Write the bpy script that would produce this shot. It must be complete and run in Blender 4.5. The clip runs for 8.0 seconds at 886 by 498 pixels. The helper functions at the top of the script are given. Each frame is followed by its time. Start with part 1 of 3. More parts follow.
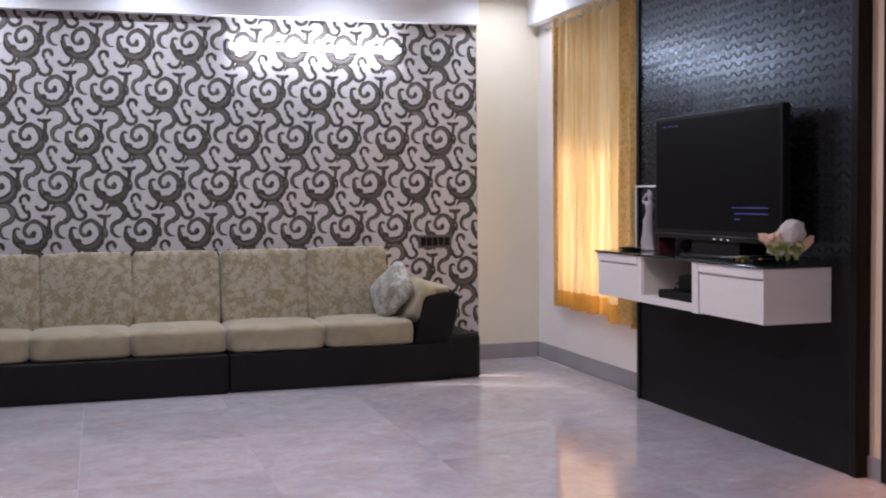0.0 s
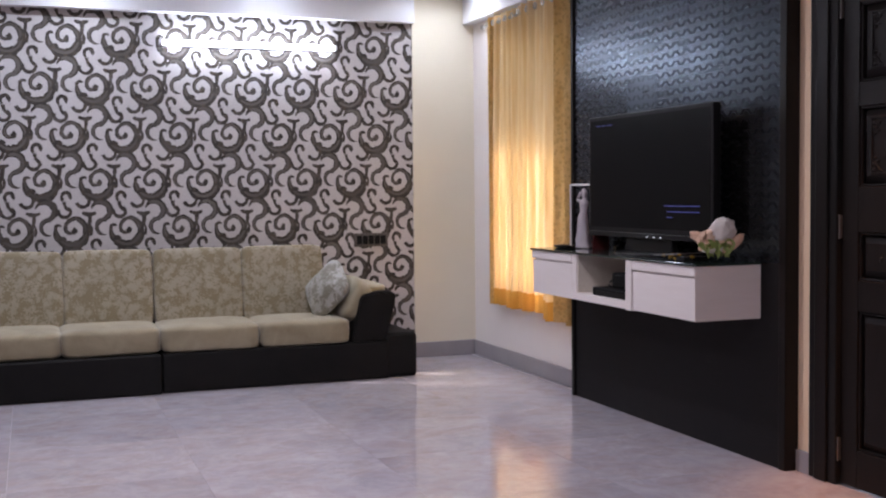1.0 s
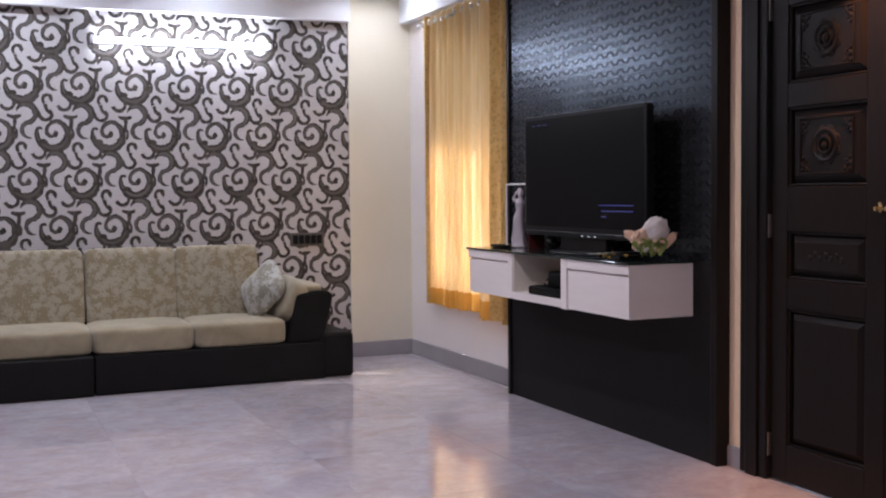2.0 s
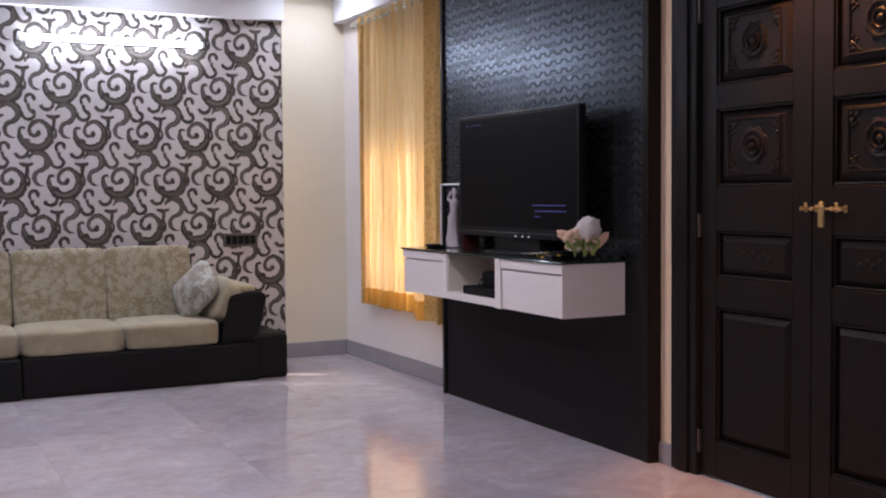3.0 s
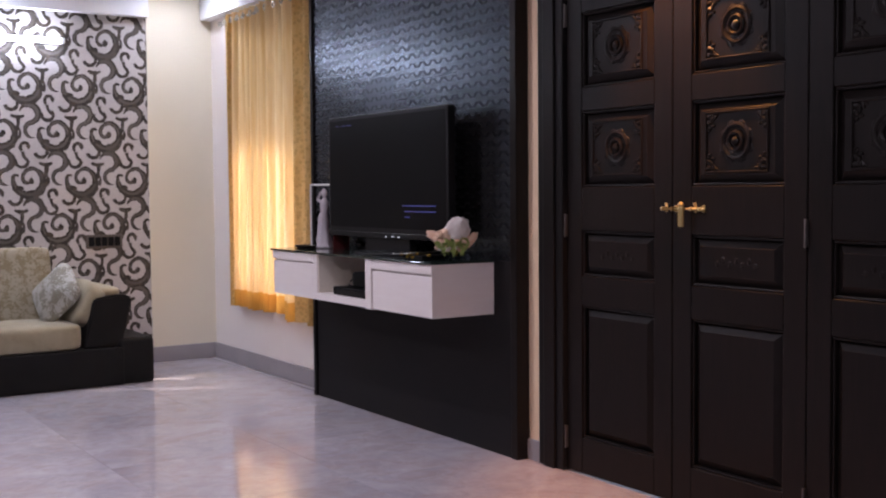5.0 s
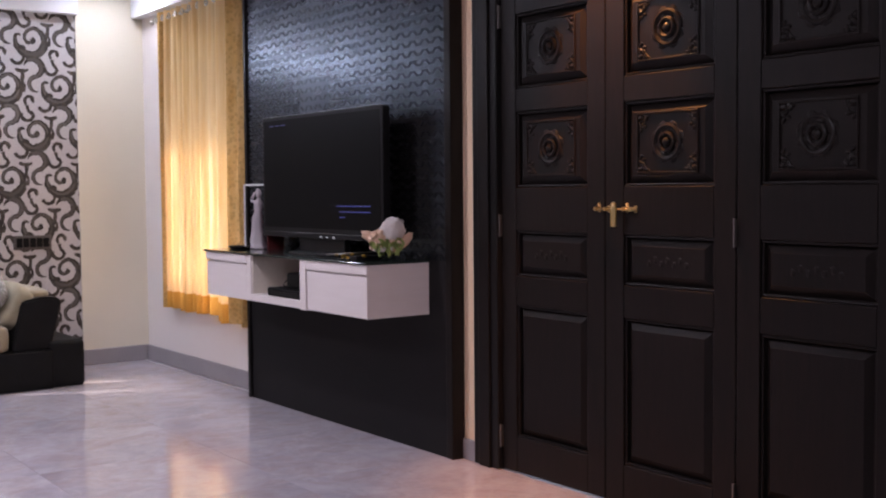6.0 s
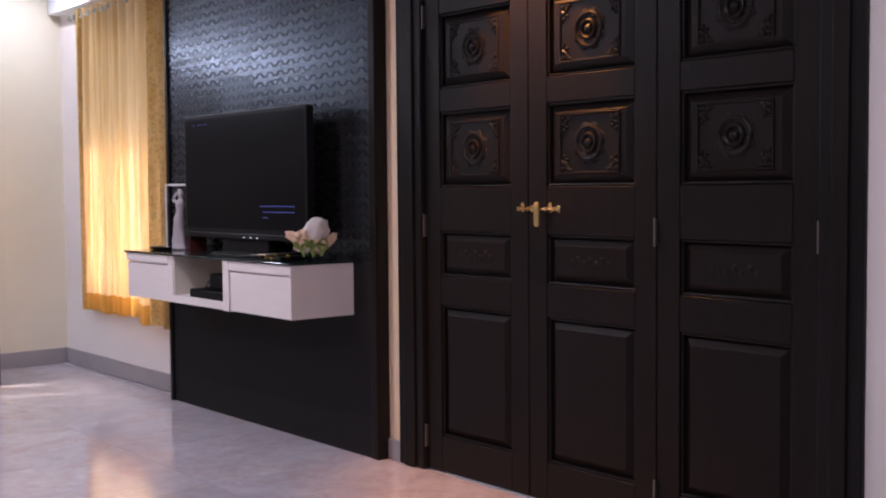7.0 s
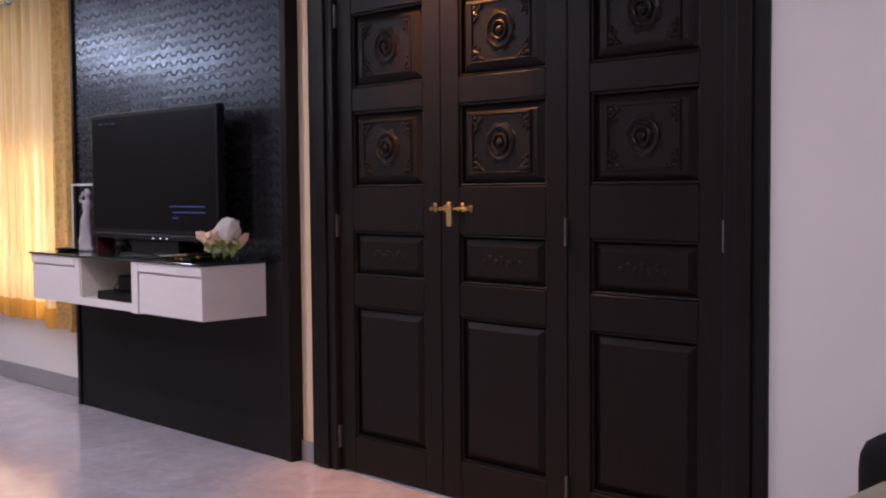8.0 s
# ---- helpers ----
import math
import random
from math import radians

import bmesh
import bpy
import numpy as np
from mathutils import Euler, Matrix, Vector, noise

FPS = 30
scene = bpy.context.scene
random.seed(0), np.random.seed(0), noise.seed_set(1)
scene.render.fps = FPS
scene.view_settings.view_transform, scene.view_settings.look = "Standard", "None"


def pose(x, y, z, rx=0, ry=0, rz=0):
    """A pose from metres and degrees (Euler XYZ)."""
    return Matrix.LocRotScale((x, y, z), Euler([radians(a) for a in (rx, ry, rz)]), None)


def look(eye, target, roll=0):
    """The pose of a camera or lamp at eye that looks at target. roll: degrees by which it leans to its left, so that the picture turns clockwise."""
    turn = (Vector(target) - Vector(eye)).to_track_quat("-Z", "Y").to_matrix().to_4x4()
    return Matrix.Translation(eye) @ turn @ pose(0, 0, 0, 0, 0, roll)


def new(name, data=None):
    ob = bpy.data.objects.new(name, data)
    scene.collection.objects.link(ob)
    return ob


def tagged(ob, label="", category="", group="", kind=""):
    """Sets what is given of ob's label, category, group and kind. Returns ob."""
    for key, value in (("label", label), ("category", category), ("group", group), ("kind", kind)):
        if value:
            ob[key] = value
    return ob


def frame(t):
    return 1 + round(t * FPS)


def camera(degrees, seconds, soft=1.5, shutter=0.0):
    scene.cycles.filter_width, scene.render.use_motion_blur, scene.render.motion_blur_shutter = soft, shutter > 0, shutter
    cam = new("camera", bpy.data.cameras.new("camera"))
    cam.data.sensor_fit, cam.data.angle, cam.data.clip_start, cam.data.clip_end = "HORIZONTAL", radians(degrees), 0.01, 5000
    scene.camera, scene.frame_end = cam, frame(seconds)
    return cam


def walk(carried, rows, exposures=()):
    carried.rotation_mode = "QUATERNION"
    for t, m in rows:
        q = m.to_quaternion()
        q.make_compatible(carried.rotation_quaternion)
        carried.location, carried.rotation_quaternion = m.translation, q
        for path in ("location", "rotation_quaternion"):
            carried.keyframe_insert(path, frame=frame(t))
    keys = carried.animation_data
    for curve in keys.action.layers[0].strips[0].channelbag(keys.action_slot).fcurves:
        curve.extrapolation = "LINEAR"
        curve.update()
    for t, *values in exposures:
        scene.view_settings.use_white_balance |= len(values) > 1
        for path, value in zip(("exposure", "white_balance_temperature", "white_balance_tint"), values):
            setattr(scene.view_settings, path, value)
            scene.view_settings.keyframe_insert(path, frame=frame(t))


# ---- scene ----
# ---- camera ----
cam = camera(43.0, 8.0, soft=2.1)
ROWS = [  # seconds, yaw to the right of the window wall's line, pitch, roll
    (0.0, 16.96, -2.74, 0.60), (0.5, 18.62, -2.80, 0.59), (1.0, 20.17, -2.86, 0.58), (1.5, 21.75, -2.90, 0.57),
    (3.0, 26.63, -2.95, 0.54), (3.5, 28.31, -2.97, 0.53), (4.0, 29.93, -2.97, 0.52), (4.5, 31.54, -2.98, 0.51),
    (6.0, 36.35, -3.00, 0.49), (6.5, 38.16, -3.02, 0.48), (7.0, 40.11, -3.03, 0.48), (7.5, 42.24, -3.05, 0.48),
    (8.0, 44.44, -3.07, 0.48)]
LENS_ARM = 0.12  # the lens sits this far in front of the tripod's turning axis


def eye(yaw):
    return LENS_ARM * (math.sin(radians(yaw)) - 0.5), LENS_ARM * (math.cos(radians(yaw)) - 0.866), 1.3


walk(cam, [(t, pose(*eye(y), 90 + p, r, -y)) for t, y, p, r in ROWS], exposures=[(0.0, 1.03, 6550, 20), (1.5, 0.94, 6550, 20), (4.5, 0.98, 6550, 23), (8.0, 1.2, 6550, 25)])

# ---- the plan, in metres ----
XW = 3.29        # face of the wall with the panelling and the door
XV = 3.335       # face of the wall with the window
YW = 8.405       # face of the wall beside the wallpaper
YH = 8.34        # face of the band above the wallpaper
YN = 8.42        # face of the wallpaper
XL, YS = -2.6, -1.6
ZC = 2.95        # ceiling
NX0, NX1, NZ1 = -2.0, 2.82, 2.62                     # niche
WY0, WY1, WZ0, WZ1 = 6.5, 7.8, 0.665, 2.4             # window
DY0, DY1, DZ = 1.818, 4.187, 2.42                       # door with its frame

# ---- light ----
world = bpy.data.worlds.new("world")
scene.world = world
world.use_nodes = True
wn = world.node_tree.nodes
sky = wn.new("ShaderNodeTexSky")
sky.sky_type, sky.sun_disc = "NISHITA", False
sky.sun_elevation, sky.sun_rotation = radians(50), radians(116)
world.node_tree.links.new(sky.outputs[0], wn["Background"].inputs[0])
wn["Background"].inputs[1].default_value = 0.17
sun = new("sun", bpy.data.lights.new("sun", "SUN"))
sun.data.energy, sun.data.angle, sun.data.color = 4.8, radians(0.5), (1.0, 0.95, 0.86)
SUN_WAY = Vector((0.5785, -0.28, 0.766))
sun.matrix_world = look(Vector((3.3, 7.2, 1)) + SUN_WAY * 8, (3.3, 7.2, 1))


def area_lamp(name, m, sx, sy, watts, colour, spread=180, shape="RECTANGLE"):
    ob = new(name, bpy.data.lights.new(name, "AREA"))
    ob.data.shape, ob.data.size, ob.data.size_y = shape, sx, sy
    ob.data.energy, ob.data.color, ob.data.spread = watts, colour, radians(spread)
    ob.matrix_world = m
    return ob


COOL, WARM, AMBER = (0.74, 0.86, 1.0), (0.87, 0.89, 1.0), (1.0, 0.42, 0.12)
TUBE_STRENGTH = 33.0
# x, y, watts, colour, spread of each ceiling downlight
ASSUMED_DOWNLIGHTS = [(-0.9, 7.9, 7, COOL, 150), (0.35, 7.9, 5, COOL, 150), (1.65, 7.9, 3, COOL, 150), (2.96, 7.95, 3.8, COOL, 150),
              # these four are made up, to fill the room with light
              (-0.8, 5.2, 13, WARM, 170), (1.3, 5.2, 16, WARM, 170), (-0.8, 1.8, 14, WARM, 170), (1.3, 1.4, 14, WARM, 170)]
DOOR_LIGHT = (3.12, 3.30, 2.60, 80.0)


# ---- materials ----
def material(name, colour, rough=0.5, metal=0.0, build=None, **more):
    mat = bpy.data.materials.new(name)
    mat.use_nodes = True
    b = mat.node_tree.nodes["Principled BSDF"]
    b.inputs["Base Color"].default_value = (*colour, 1)
    b.inputs["Roughness"].default_value = rough
    b.inputs["Metallic"].default_value = metal
    for k, v in more.items():
        b.inputs[k.replace("_", " ")].default_value = v
    if build:
        build(mat.node_tree, b)
    return mat


def node(t, kind, **inputs):
    n = t.nodes.new(kind)
    for k, v in inputs.items():
        key = k.replace("_", " ")
        if isinstance(v, bpy.types.NodeSocket):
            t.links.new(v, n.inputs[key])
        else:
            n.inputs[key].default_value = v
    return n


def coords(t, scale=(1, 1, 1), which="Object"):
    tc = t.nodes.new("ShaderNodeTexCoord")
    mp = node(t, "ShaderNodeMapping", Vector=tc.outputs[which])
    mp.inputs["Scale"].default_value = scale
    return mp.outputs[0]


def noise_tex(t, vec, scale, detail=4.0, rough=0.55, distort=0.0):
    return node(t, "ShaderNodeTexNoise", Vector=vec, Scale=scale, Detail=detail, Roughness=rough, Distortion=distort).outputs["Fac"]


def ramp(t, fac, stops):
    n = node(t, "ShaderNodeValToRGB", Fac=fac)
    e = n.color_ramp.elements
    while len(e) < len(stops):
        e.new(0.5)
    for el, (p, c) in zip(e, stops):
        el.position, el.color = p, (*c, 1) if len(c) == 3 else c
    return n.outputs[0]


def grey(v):
    return (v, v, v)


def mixc(t, fac, a, b, blend="MIX"):
    n = t.nodes.new("ShaderNodeMix")
    n.data_type, n.blend_type = "RGBA", blend
    for i, v in ((0, fac), (6, a), (7, b)):
        if isinstance(v, bpy.types.NodeSocket):
            t.links.new(v, n.inputs[i])
        else:
            n.inputs[i].default_value = v if i == 0 else (*v, 1)
    return n.outputs[2]


def mathn(t, op, a, b=0.0):
    n = t.nodes.new("ShaderNodeMath")
    n.operation = op
    for i, v in enumerate((a, b)):
        if isinstance(v, bpy.types.NodeSocket):
            t.links.new(v, n.inputs[i])
        else:
            n.inputs[i].default_value = v
    return n.outputs[0]


def bump(t, b, height, strength=0.3, dist=0.01):
    n = node(t, "ShaderNodeBump", Height=height, Strength=strength, Distance=dist)
    t.links.new(n.outputs[0], b.inputs["Normal"])


def colour_to(t, b, c):
    t.links.new(c, b.inputs["Base Color"])


def rough_to(t, b, fac, lo, hi):
    m = node(t, "ShaderNodeMapRange", Value=fac)
    m.inputs["To Min"].default_value, m.inputs["To Max"].default_value = lo, hi
    t.links.new(m.outputs[0], b.inputs["Roughness"])


def painted(a, c):
    def build(t, b):
        v = coords(t)
        n = noise_tex(t, v, 1.3, 5)
        colour_to(t, b, ramp(t, n, [(0.3, a), (0.7, c)]))
        bump(t, b, noise_tex(t, v, 160, 3), 0.12, 0.002)
    return build


def marble(t, b):
    tc = t.nodes.new("ShaderNodeTexCoord")
    info = t.nodes.new("ShaderNodeObjectInfo")
    shift = node(t, "ShaderNodeVectorMath")
    shift.operation = "MULTIPLY_ADD"
    t.links.new(info.outputs["Random"], shift.inputs[0])
    shift.inputs[1].default_value = (17, 31, 5)
    t.links.new(tc.outputs["Object"], shift.inputs[2])
    v = shift.outputs[0]
    cloud = noise_tex(t, v, 1.7, 7, 0.62, 0.8)
    fine = noise_tex(t, v, 11, 7, 0.68, 0.6)
    blot = noise_tex(t, v, 4.3, 6, 0.66, 1.1)
    c = ramp(t, cloud, [(0.28, (0.41, 0.395, 0.445)), (0.5, (0.50, 0.473, 0.515)), (0.72, (0.605, 0.572, 0.61))])
    c = mixc(t, ramp(t, blot, [(0.44, grey(0)), (0.66, grey(0.62))]), c, (0.455, 0.365, 0.355))
    c = mixc(t, 0.3, c, ramp(t, fine, [(0.3, (0.30, 0.26, 0.27)), (0.7, (0.60, 0.55, 0.55))]), "OVERLAY")
    vein = mathn(t, "ABSOLUTE", mathn(t, "SUBTRACT", noise_tex(t, v, 2.6, 5, 0.6, 1.4), 0.5))
    c = mixc(t, ramp(t, vein, [(0.0, grey(0.3)), (0.04, grey(0.0))]), c, (0.60, 0.56, 0.57))
    tone = node(t, "ShaderNodeMapRange", Value=info.outputs["Random"])
    tone.inputs["To Min"].default_value, tone.inputs["To Max"].default_value = 0.95, 1.04
    hsv = node(t, "ShaderNodeHueSaturation", Color=c, Value=tone.outputs[0])
    colour_to(t, b, hsv.outputs[0])
    rough_to(t, b, fine, 0.02, 0.05)
    bump(t, b, noise_tex(t, v, 6, 2), 0.02, 0.004)


def timber(dark, light, grain_axis=(14, 14, 1.2), gloss=(0.28, 0.45)):
    def build(t, b):
        v = coords(t, grain_axis)
        n = noise_tex(t, v, 3, 8, 0.65, 1.2)
        colour_to(t, b, ramp(t, n, [(0.3, dark), (0.7, light)]))
        rough_to(t, b, n, *gloss)
        bump(t, b, n, 0.12, 0.003)
    return build


def embossed(t, b):
    # rows of small scallops pressed into dark satin laminate
    tc = t.nodes.new("ShaderNodeTexCoord")
    s = node(t, "ShaderNodeSeparateXYZ", Vector=tc.outputs["Object"])
    wob = noise_tex(t, tc.outputs["Object"], 2.5, 2)
    wave = mathn(t, "SINE", mathn(t, "MULTIPLY", s.outputs["Y"], 2 * math.pi / 0.104))
    row = mathn(t, "FRACT", mathn(t, "DIVIDE", s.outputs["Z"], 0.05))
    mid = mathn(t, "SUBTRACT", row, 0.5)
    off = mathn(t, "ABSOLUTE", mid)
    # slanted dashes, leaning to and fro, joined by faint bows
    slant = mathn(t, "ABSOLUTE", mathn(t, "SUBTRACT", wave, mathn(t, "MULTIPLY", mid, 1.7)))
    dash = mathn(t, "MULTIPLY", ramp(t, slant, [(0.22, grey(1)), (0.52, grey(0))]), ramp(t, off, [(0.2, grey(1)), (0.32, grey(0))]))
    bow = mathn(t, "ABSOLUTE", mathn(t, "SUBTRACT", mid, mathn(t, "MULTIPLY", wave, 0.19)))
    bow = mathn(t, "MULTIPLY", ramp(t, bow, [(0.04, grey(1)), (0.14, grey(0))]), 0.42)
    line = mathn(t, "MAXIMUM", dash, bow)
    worn = noise_tex(t, tc.outputs["Object"], 9, 3)
    line = mathn(t, "MULTIPLY", line, mathn(t, "ADD", mathn(t, "MULTIPLY", worn, 0.9), 0.4))
    fibre = noise_tex(t, coords(t, (4, 4, 60)), 2.5, 6, 0.7)
    base = ramp(t, fibre, [(0.3, (0.0085, 0.008, 0.008)), (0.75, (0.018, 0.017, 0.0165))])
    colour_to(t, b, mixc(t, line, base, (0.007, 0.006, 0.006)))
    info = t.nodes.new("ShaderNodeObjectInfo")
    bands = noise_tex(t, coords(t, (0.6, 0.9, 7)), 1.6, 4, 0.6)
    r = mathn(t, "ADD", mathn(t, "MULTIPLY", wob, 0.08), mathn(t, "ADD", mathn(t, "MULTIPLY", fibre, 0.10), 0.13))
    r = mathn(t, "ADD", r, mathn(t, "ADD", mathn(t, "MULTIPLY", info.outputs["Random"], 0.07), mathn(t, "MULTIPLY", mathn(t, "SUBTRACT", bands, 0.5), 0.22)))
    t.links.new(mathn(t, "ADD", r, mathn(t, "MULTIPLY", line, 0.22)), b.inputs["Roughness"])
    t.links.new(mathn(t, "SUBTRACT", 0.64, mathn(t, "MULTIPLY", line, 0.54)), b.inputs["Specular IOR Level"])
    h = mathn(t, "ADD", mathn(t, "MULTIPLY", line, -0.5), mathn(t, "MULTIPLY", fibre, 0.3))
    bump(t, b, h, 0.035, 0.004)


def lined(t, b):
    # fine level grain in near-black laminate
    fibre = noise_tex(t, coords(t, (3, 3, 90)), 2.5, 6, 0.7)
    patch = noise_tex(t, coords(t), 2.0, 4)
    c = ramp(t, fibre, [(0.3, (0.010, 0.009, 0.009)), (0.75, (0.021, 0.0185, 0.018))])
    colour_to(t, b, mixc(t, ramp(t, patch, [(0.4, grey(0)), (0.7, grey(0.35))]), c, (0.010, 0.009, 0.010)))
    rough_to(t, b, fibre, 0.5, 0.68)
    bump(t, b, fibre, 0.08, 0.002)


def jacquard(ground, flower, scale=9.0):
    def build(t, b):
        v = coords(t)
        vo = node(t, "ShaderNodeTexVoronoi", Vector=v, Scale=scale)
        vo.feature = "SMOOTH_F1"
        n = noise_tex(t, v, scale * 2.2, 4, 0.6, 1.6)
        m = mathn(t, "ADD", mathn(t, "MULTIPLY", vo.outputs["Distance"], -0.8), mathn(t, "MULTIPLY", n, 1.5))
        f = ramp(t, m, [(0.36, grey(0)), (0.46, grey(1))])
        weave = noise_tex(t, v, 220, 2)
        tone = noise_tex(t, v, 2.5, 3)
        c = mixc(t, f, ground, flower)
        c = mixc(t, mathn(t, "MULTIPLY", tone, 0.35), c, tuple(x * 0.7 for x in ground))
        colour_to(t, b, c)
        b.inputs["Sheen Weight"].default_value = 0.25
        bump(t, b, mathn(t, "ADD", mathn(t, "MULTIPLY", f, 0.4), mathn(t, "MULTIPLY", weave, 0.4)), 0.3, 0.004)
    return build


def suede(a, c):
    def build(t, b):
        v = coords(t)
        n = noise_tex(t, v, 5, 5, 0.6, 0.6)
        colour_to(t, b, ramp(t, n, [(0.3, a), (0.7, c)]))
        b.inputs["Sheen Weight"].default_value = 0.3
        bump(t, b, noise_tex(t, v, 14, 5), 0.25, 0.012)
    return build


def hide(t, b):
    v = coords(t)
    vo = node(t, "ShaderNodeTexVoronoi", Vector=v, Scale=160.0)
    n = noise_tex(t, v, 7, 4)
    colour_to(t, b, ramp(t, n, [(0.3, (0.0065, 0.006, 0.0055)), (0.7, (0.011, 0.0098, 0.009))]))
    rough_to(t, b, n, 0.5, 0.68)
    bump(t, b, mathn(t, "ADD", vo.outputs["Distance"], n), 0.2, 0.004)


def printed(t, b):
    v = coords(t)
    n = noise_tex(t, v, 11, 5, 0.65)
    g = noise_tex(t, v, 34, 4, 0.6)
    c = ramp(t, n, [(0.32, (0.022, 0.015, 0.011)), (0.5, (0.036, 0.028, 0.022)), (0.68, (0.085, 0.073, 0.062))])
    colour_to(t, b, mixc(t, ramp(t, g, [(0.45, grey(0)), (0.7, grey(0.45))]), c, (0.13, 0.09, 0.055)))


def paper_ground(t, b):
    v = coords(t)
    n = noise_tex(t, v, 3, 4)
    f = noise_tex(t, v, 120, 3)
    c = ramp(t, n, [(0.3, (0.50, 0.455, 0.445)), (0.7, (0.58, 0.53, 0.52))])
    colour_to(t, b, mixc(t, 0.25, c, ramp(t, f, [(0.3, grey(0.4)), (0.7, grey(0.7))])))
    bump(t, b, f, 0.15, 0.002)


def cloth(name, a, c, scale=(6, 6, 1.0), through_amount=0.45, pattern=0.0):
    """Curtain cloth: it lets part of the light through."""
    mat = bpy.data.materials.new(name)
    mat.use_nodes = True
    t = mat.node_tree
    t.nodes.remove(t.nodes["Principled BSDF"])
    v = coords(t, scale)
    n = noise_tex(t, v, 3.0, 4, 0.6)
    col = ramp(t, n, [(0.3, a), (0.7, c)])
    if pattern:
        vo = node(t, "ShaderNodeTexVoronoi", Vector=coords(t), Scale=38.0)
        col = mixc(t, ramp(t, vo.outputs["Distance"], [(0.25, grey(pattern)), (0.55, grey(0))]), col, tuple(x * 0.45 for x in a))
    dif = node(t, "ShaderNodeBsdfDiffuse", Color=col)
    tra = node(t, "ShaderNodeBsdfTranslucent", Color=col)
    mix = node(t, "ShaderNodeMixShader", Fac=through_amount)
    t.links.new(dif.outputs[0], mix.inputs[1])
    t.links.new(tra.outputs[0], mix.inputs[2])
    bp = node(t, "ShaderNodeBump", Height=noise_tex(t, coords(t, (1, 1, 1)), 240, 2), Strength=0.25, Distance=0.002)
    t.links.new(bp.outputs[0], dif.inputs["Normal"])
    t.links.new(mix.outputs[0], t.nodes["Material Output"].inputs[0])
    return mat


def lacquer(t, b):
    v = coords(t, (1, 1, 8))
    n = noise_tex(t, v, 5, 4)
    colour_to(t, b, ramp(t, n, [(0.3, (0.80, 0.725, 0.685)), (0.7, (0.83, 0.76, 0.725))]))
    rough_to(t, b, n, 0.3, 0.42)


plaster = material("plaster", (0.78, 0.72, 0.60), 0.65, build=painted((0.74, 0.675, 0.53), (0.79, 0.72, 0.575)))
# pier plaster, with warm lamplight mixed into its colour
plaster_warm_lit = material("plaster_warm_lit", (0.8, 0.61, 0.45), 0.6, build=painted((0.89, 0.63, 0.41), (0.93, 0.69, 0.47)))
# made-up dark tone for unseen walls, so door and panelling reflect less
paint_low_bounce = material("paint_low_bounce", (0.14, 0.125, 0.12), 0.7, build=painted((0.12, 0.107, 0.10), (0.16, 0.143, 0.137)))
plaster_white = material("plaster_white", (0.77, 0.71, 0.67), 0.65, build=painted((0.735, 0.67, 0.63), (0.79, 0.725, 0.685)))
ceiling_white = material("ceiling_white", (0.82, 0.82, 0.82), 0.7, build=painted((0.78, 0.78, 0.79), (0.83, 0.83, 0.84)))
paper = material("paper", (0.55, 0.5, 0.5), 0.55, build=paper_ground)
ink_fill = material("ink_fill", (0.12, 0.10, 0.085), 0.6, build=painted((0.05, 0.042, 0.034), (0.16, 0.14, 0.12)))
ink = material("ink", (0.06, 0.05, 0.045), 0.6, build=printed)
tile = material("tile", (0.42, 0.36, 0.36), 0.14, build=marble, Specular_IOR_Level=0.8)
grout = material("grout", (0.44, 0.415, 0.44), 0.4)
dark_wood = material("dark_wood", (0.02, 0.015, 0.013), 0.35, build=timber((0.0062, 0.0048, 0.0042), (0.0128, 0.0085, 0.0068), gloss=(0.34, 0.46)), Specular_IOR_Level=0.2)
black_edge = material("black_edge", (0.01, 0.009, 0.009), 0.3, build=timber((0.009, 0.008, 0.0078), (0.014, 0.0122, 0.0115), gloss=(0.3, 0.4)), Specular_IOR_Level=0.18)
emboss = material("emboss", (0.03, 0.03, 0.03), 0.3, build=embossed, Specular_IOR_Level=0.6, Specular_Tint=(0.52, 0.73, 1.0, 1))
lined_lam = material("lined_lam", (0.013, 0.012, 0.012), 0.6, build=lined, Specular_IOR_Level=0.14)
leather = material("leather", (0.012, 0.01, 0.01), 0.5, build=hide, Specular_IOR_Level=0.17)
beige_flower = material("beige_flower", (0.42, 0.34, 0.22), 0.85, build=jacquard((0.26, 0.212, 0.126), (0.405, 0.352, 0.26), 19))
beige_plain = material("beige_plain", (0.40, 0.33, 0.22), 0.9, build=suede((0.235, 0.19, 0.115), (0.345, 0.29, 0.188)))
pillow_cloth = material("pillow_cloth", (0.5, 0.48, 0.42), 0.55, build=jacquard((0.19, 0.17, 0.12), (0.40, 0.375, 0.33), 15))
white_lam = material("white_lam", (0.72, 0.68, 0.68), 0.35, build=lacquer)
cream_lam = material("cream_lam", (0.66, 0.57, 0.46), 0.45, build=timber((0.70, 0.62, 0.52), (0.78, 0.70, 0.60), (10, 1, 10), (0.4, 0.5)))
black_glass = material("black_glass", (0.018, 0.028, 0.024), 0.07)
matt_black = material("matt_black", (0.005, 0.005, 0.005), 0.5, Specular_IOR_Level=0.12)
screen_black = material("screen_black", (0.0075, 0.007, 0.007), 0.3, Specular_IOR_Level=0.05)
black_plastic = material("black_plastic", (0.010, 0.0095, 0.0098), 0.35, Specular_IOR_Level=0.16)
dark_plate = material("dark_plate", (0.10, 0.085, 0.075), 0.35)
blue_screen = material("blue_screen", (0.02, 0.02, 0.05), 0.5, Emission_Color=(0.12, 0.16, 0.75, 1), Emission_Strength=0.10)
white_led = material("white_led", (0.5, 0.5, 0.5), 0.5, Emission_Color=(0.8, 0.9, 1, 1), Emission_Strength=0.4)
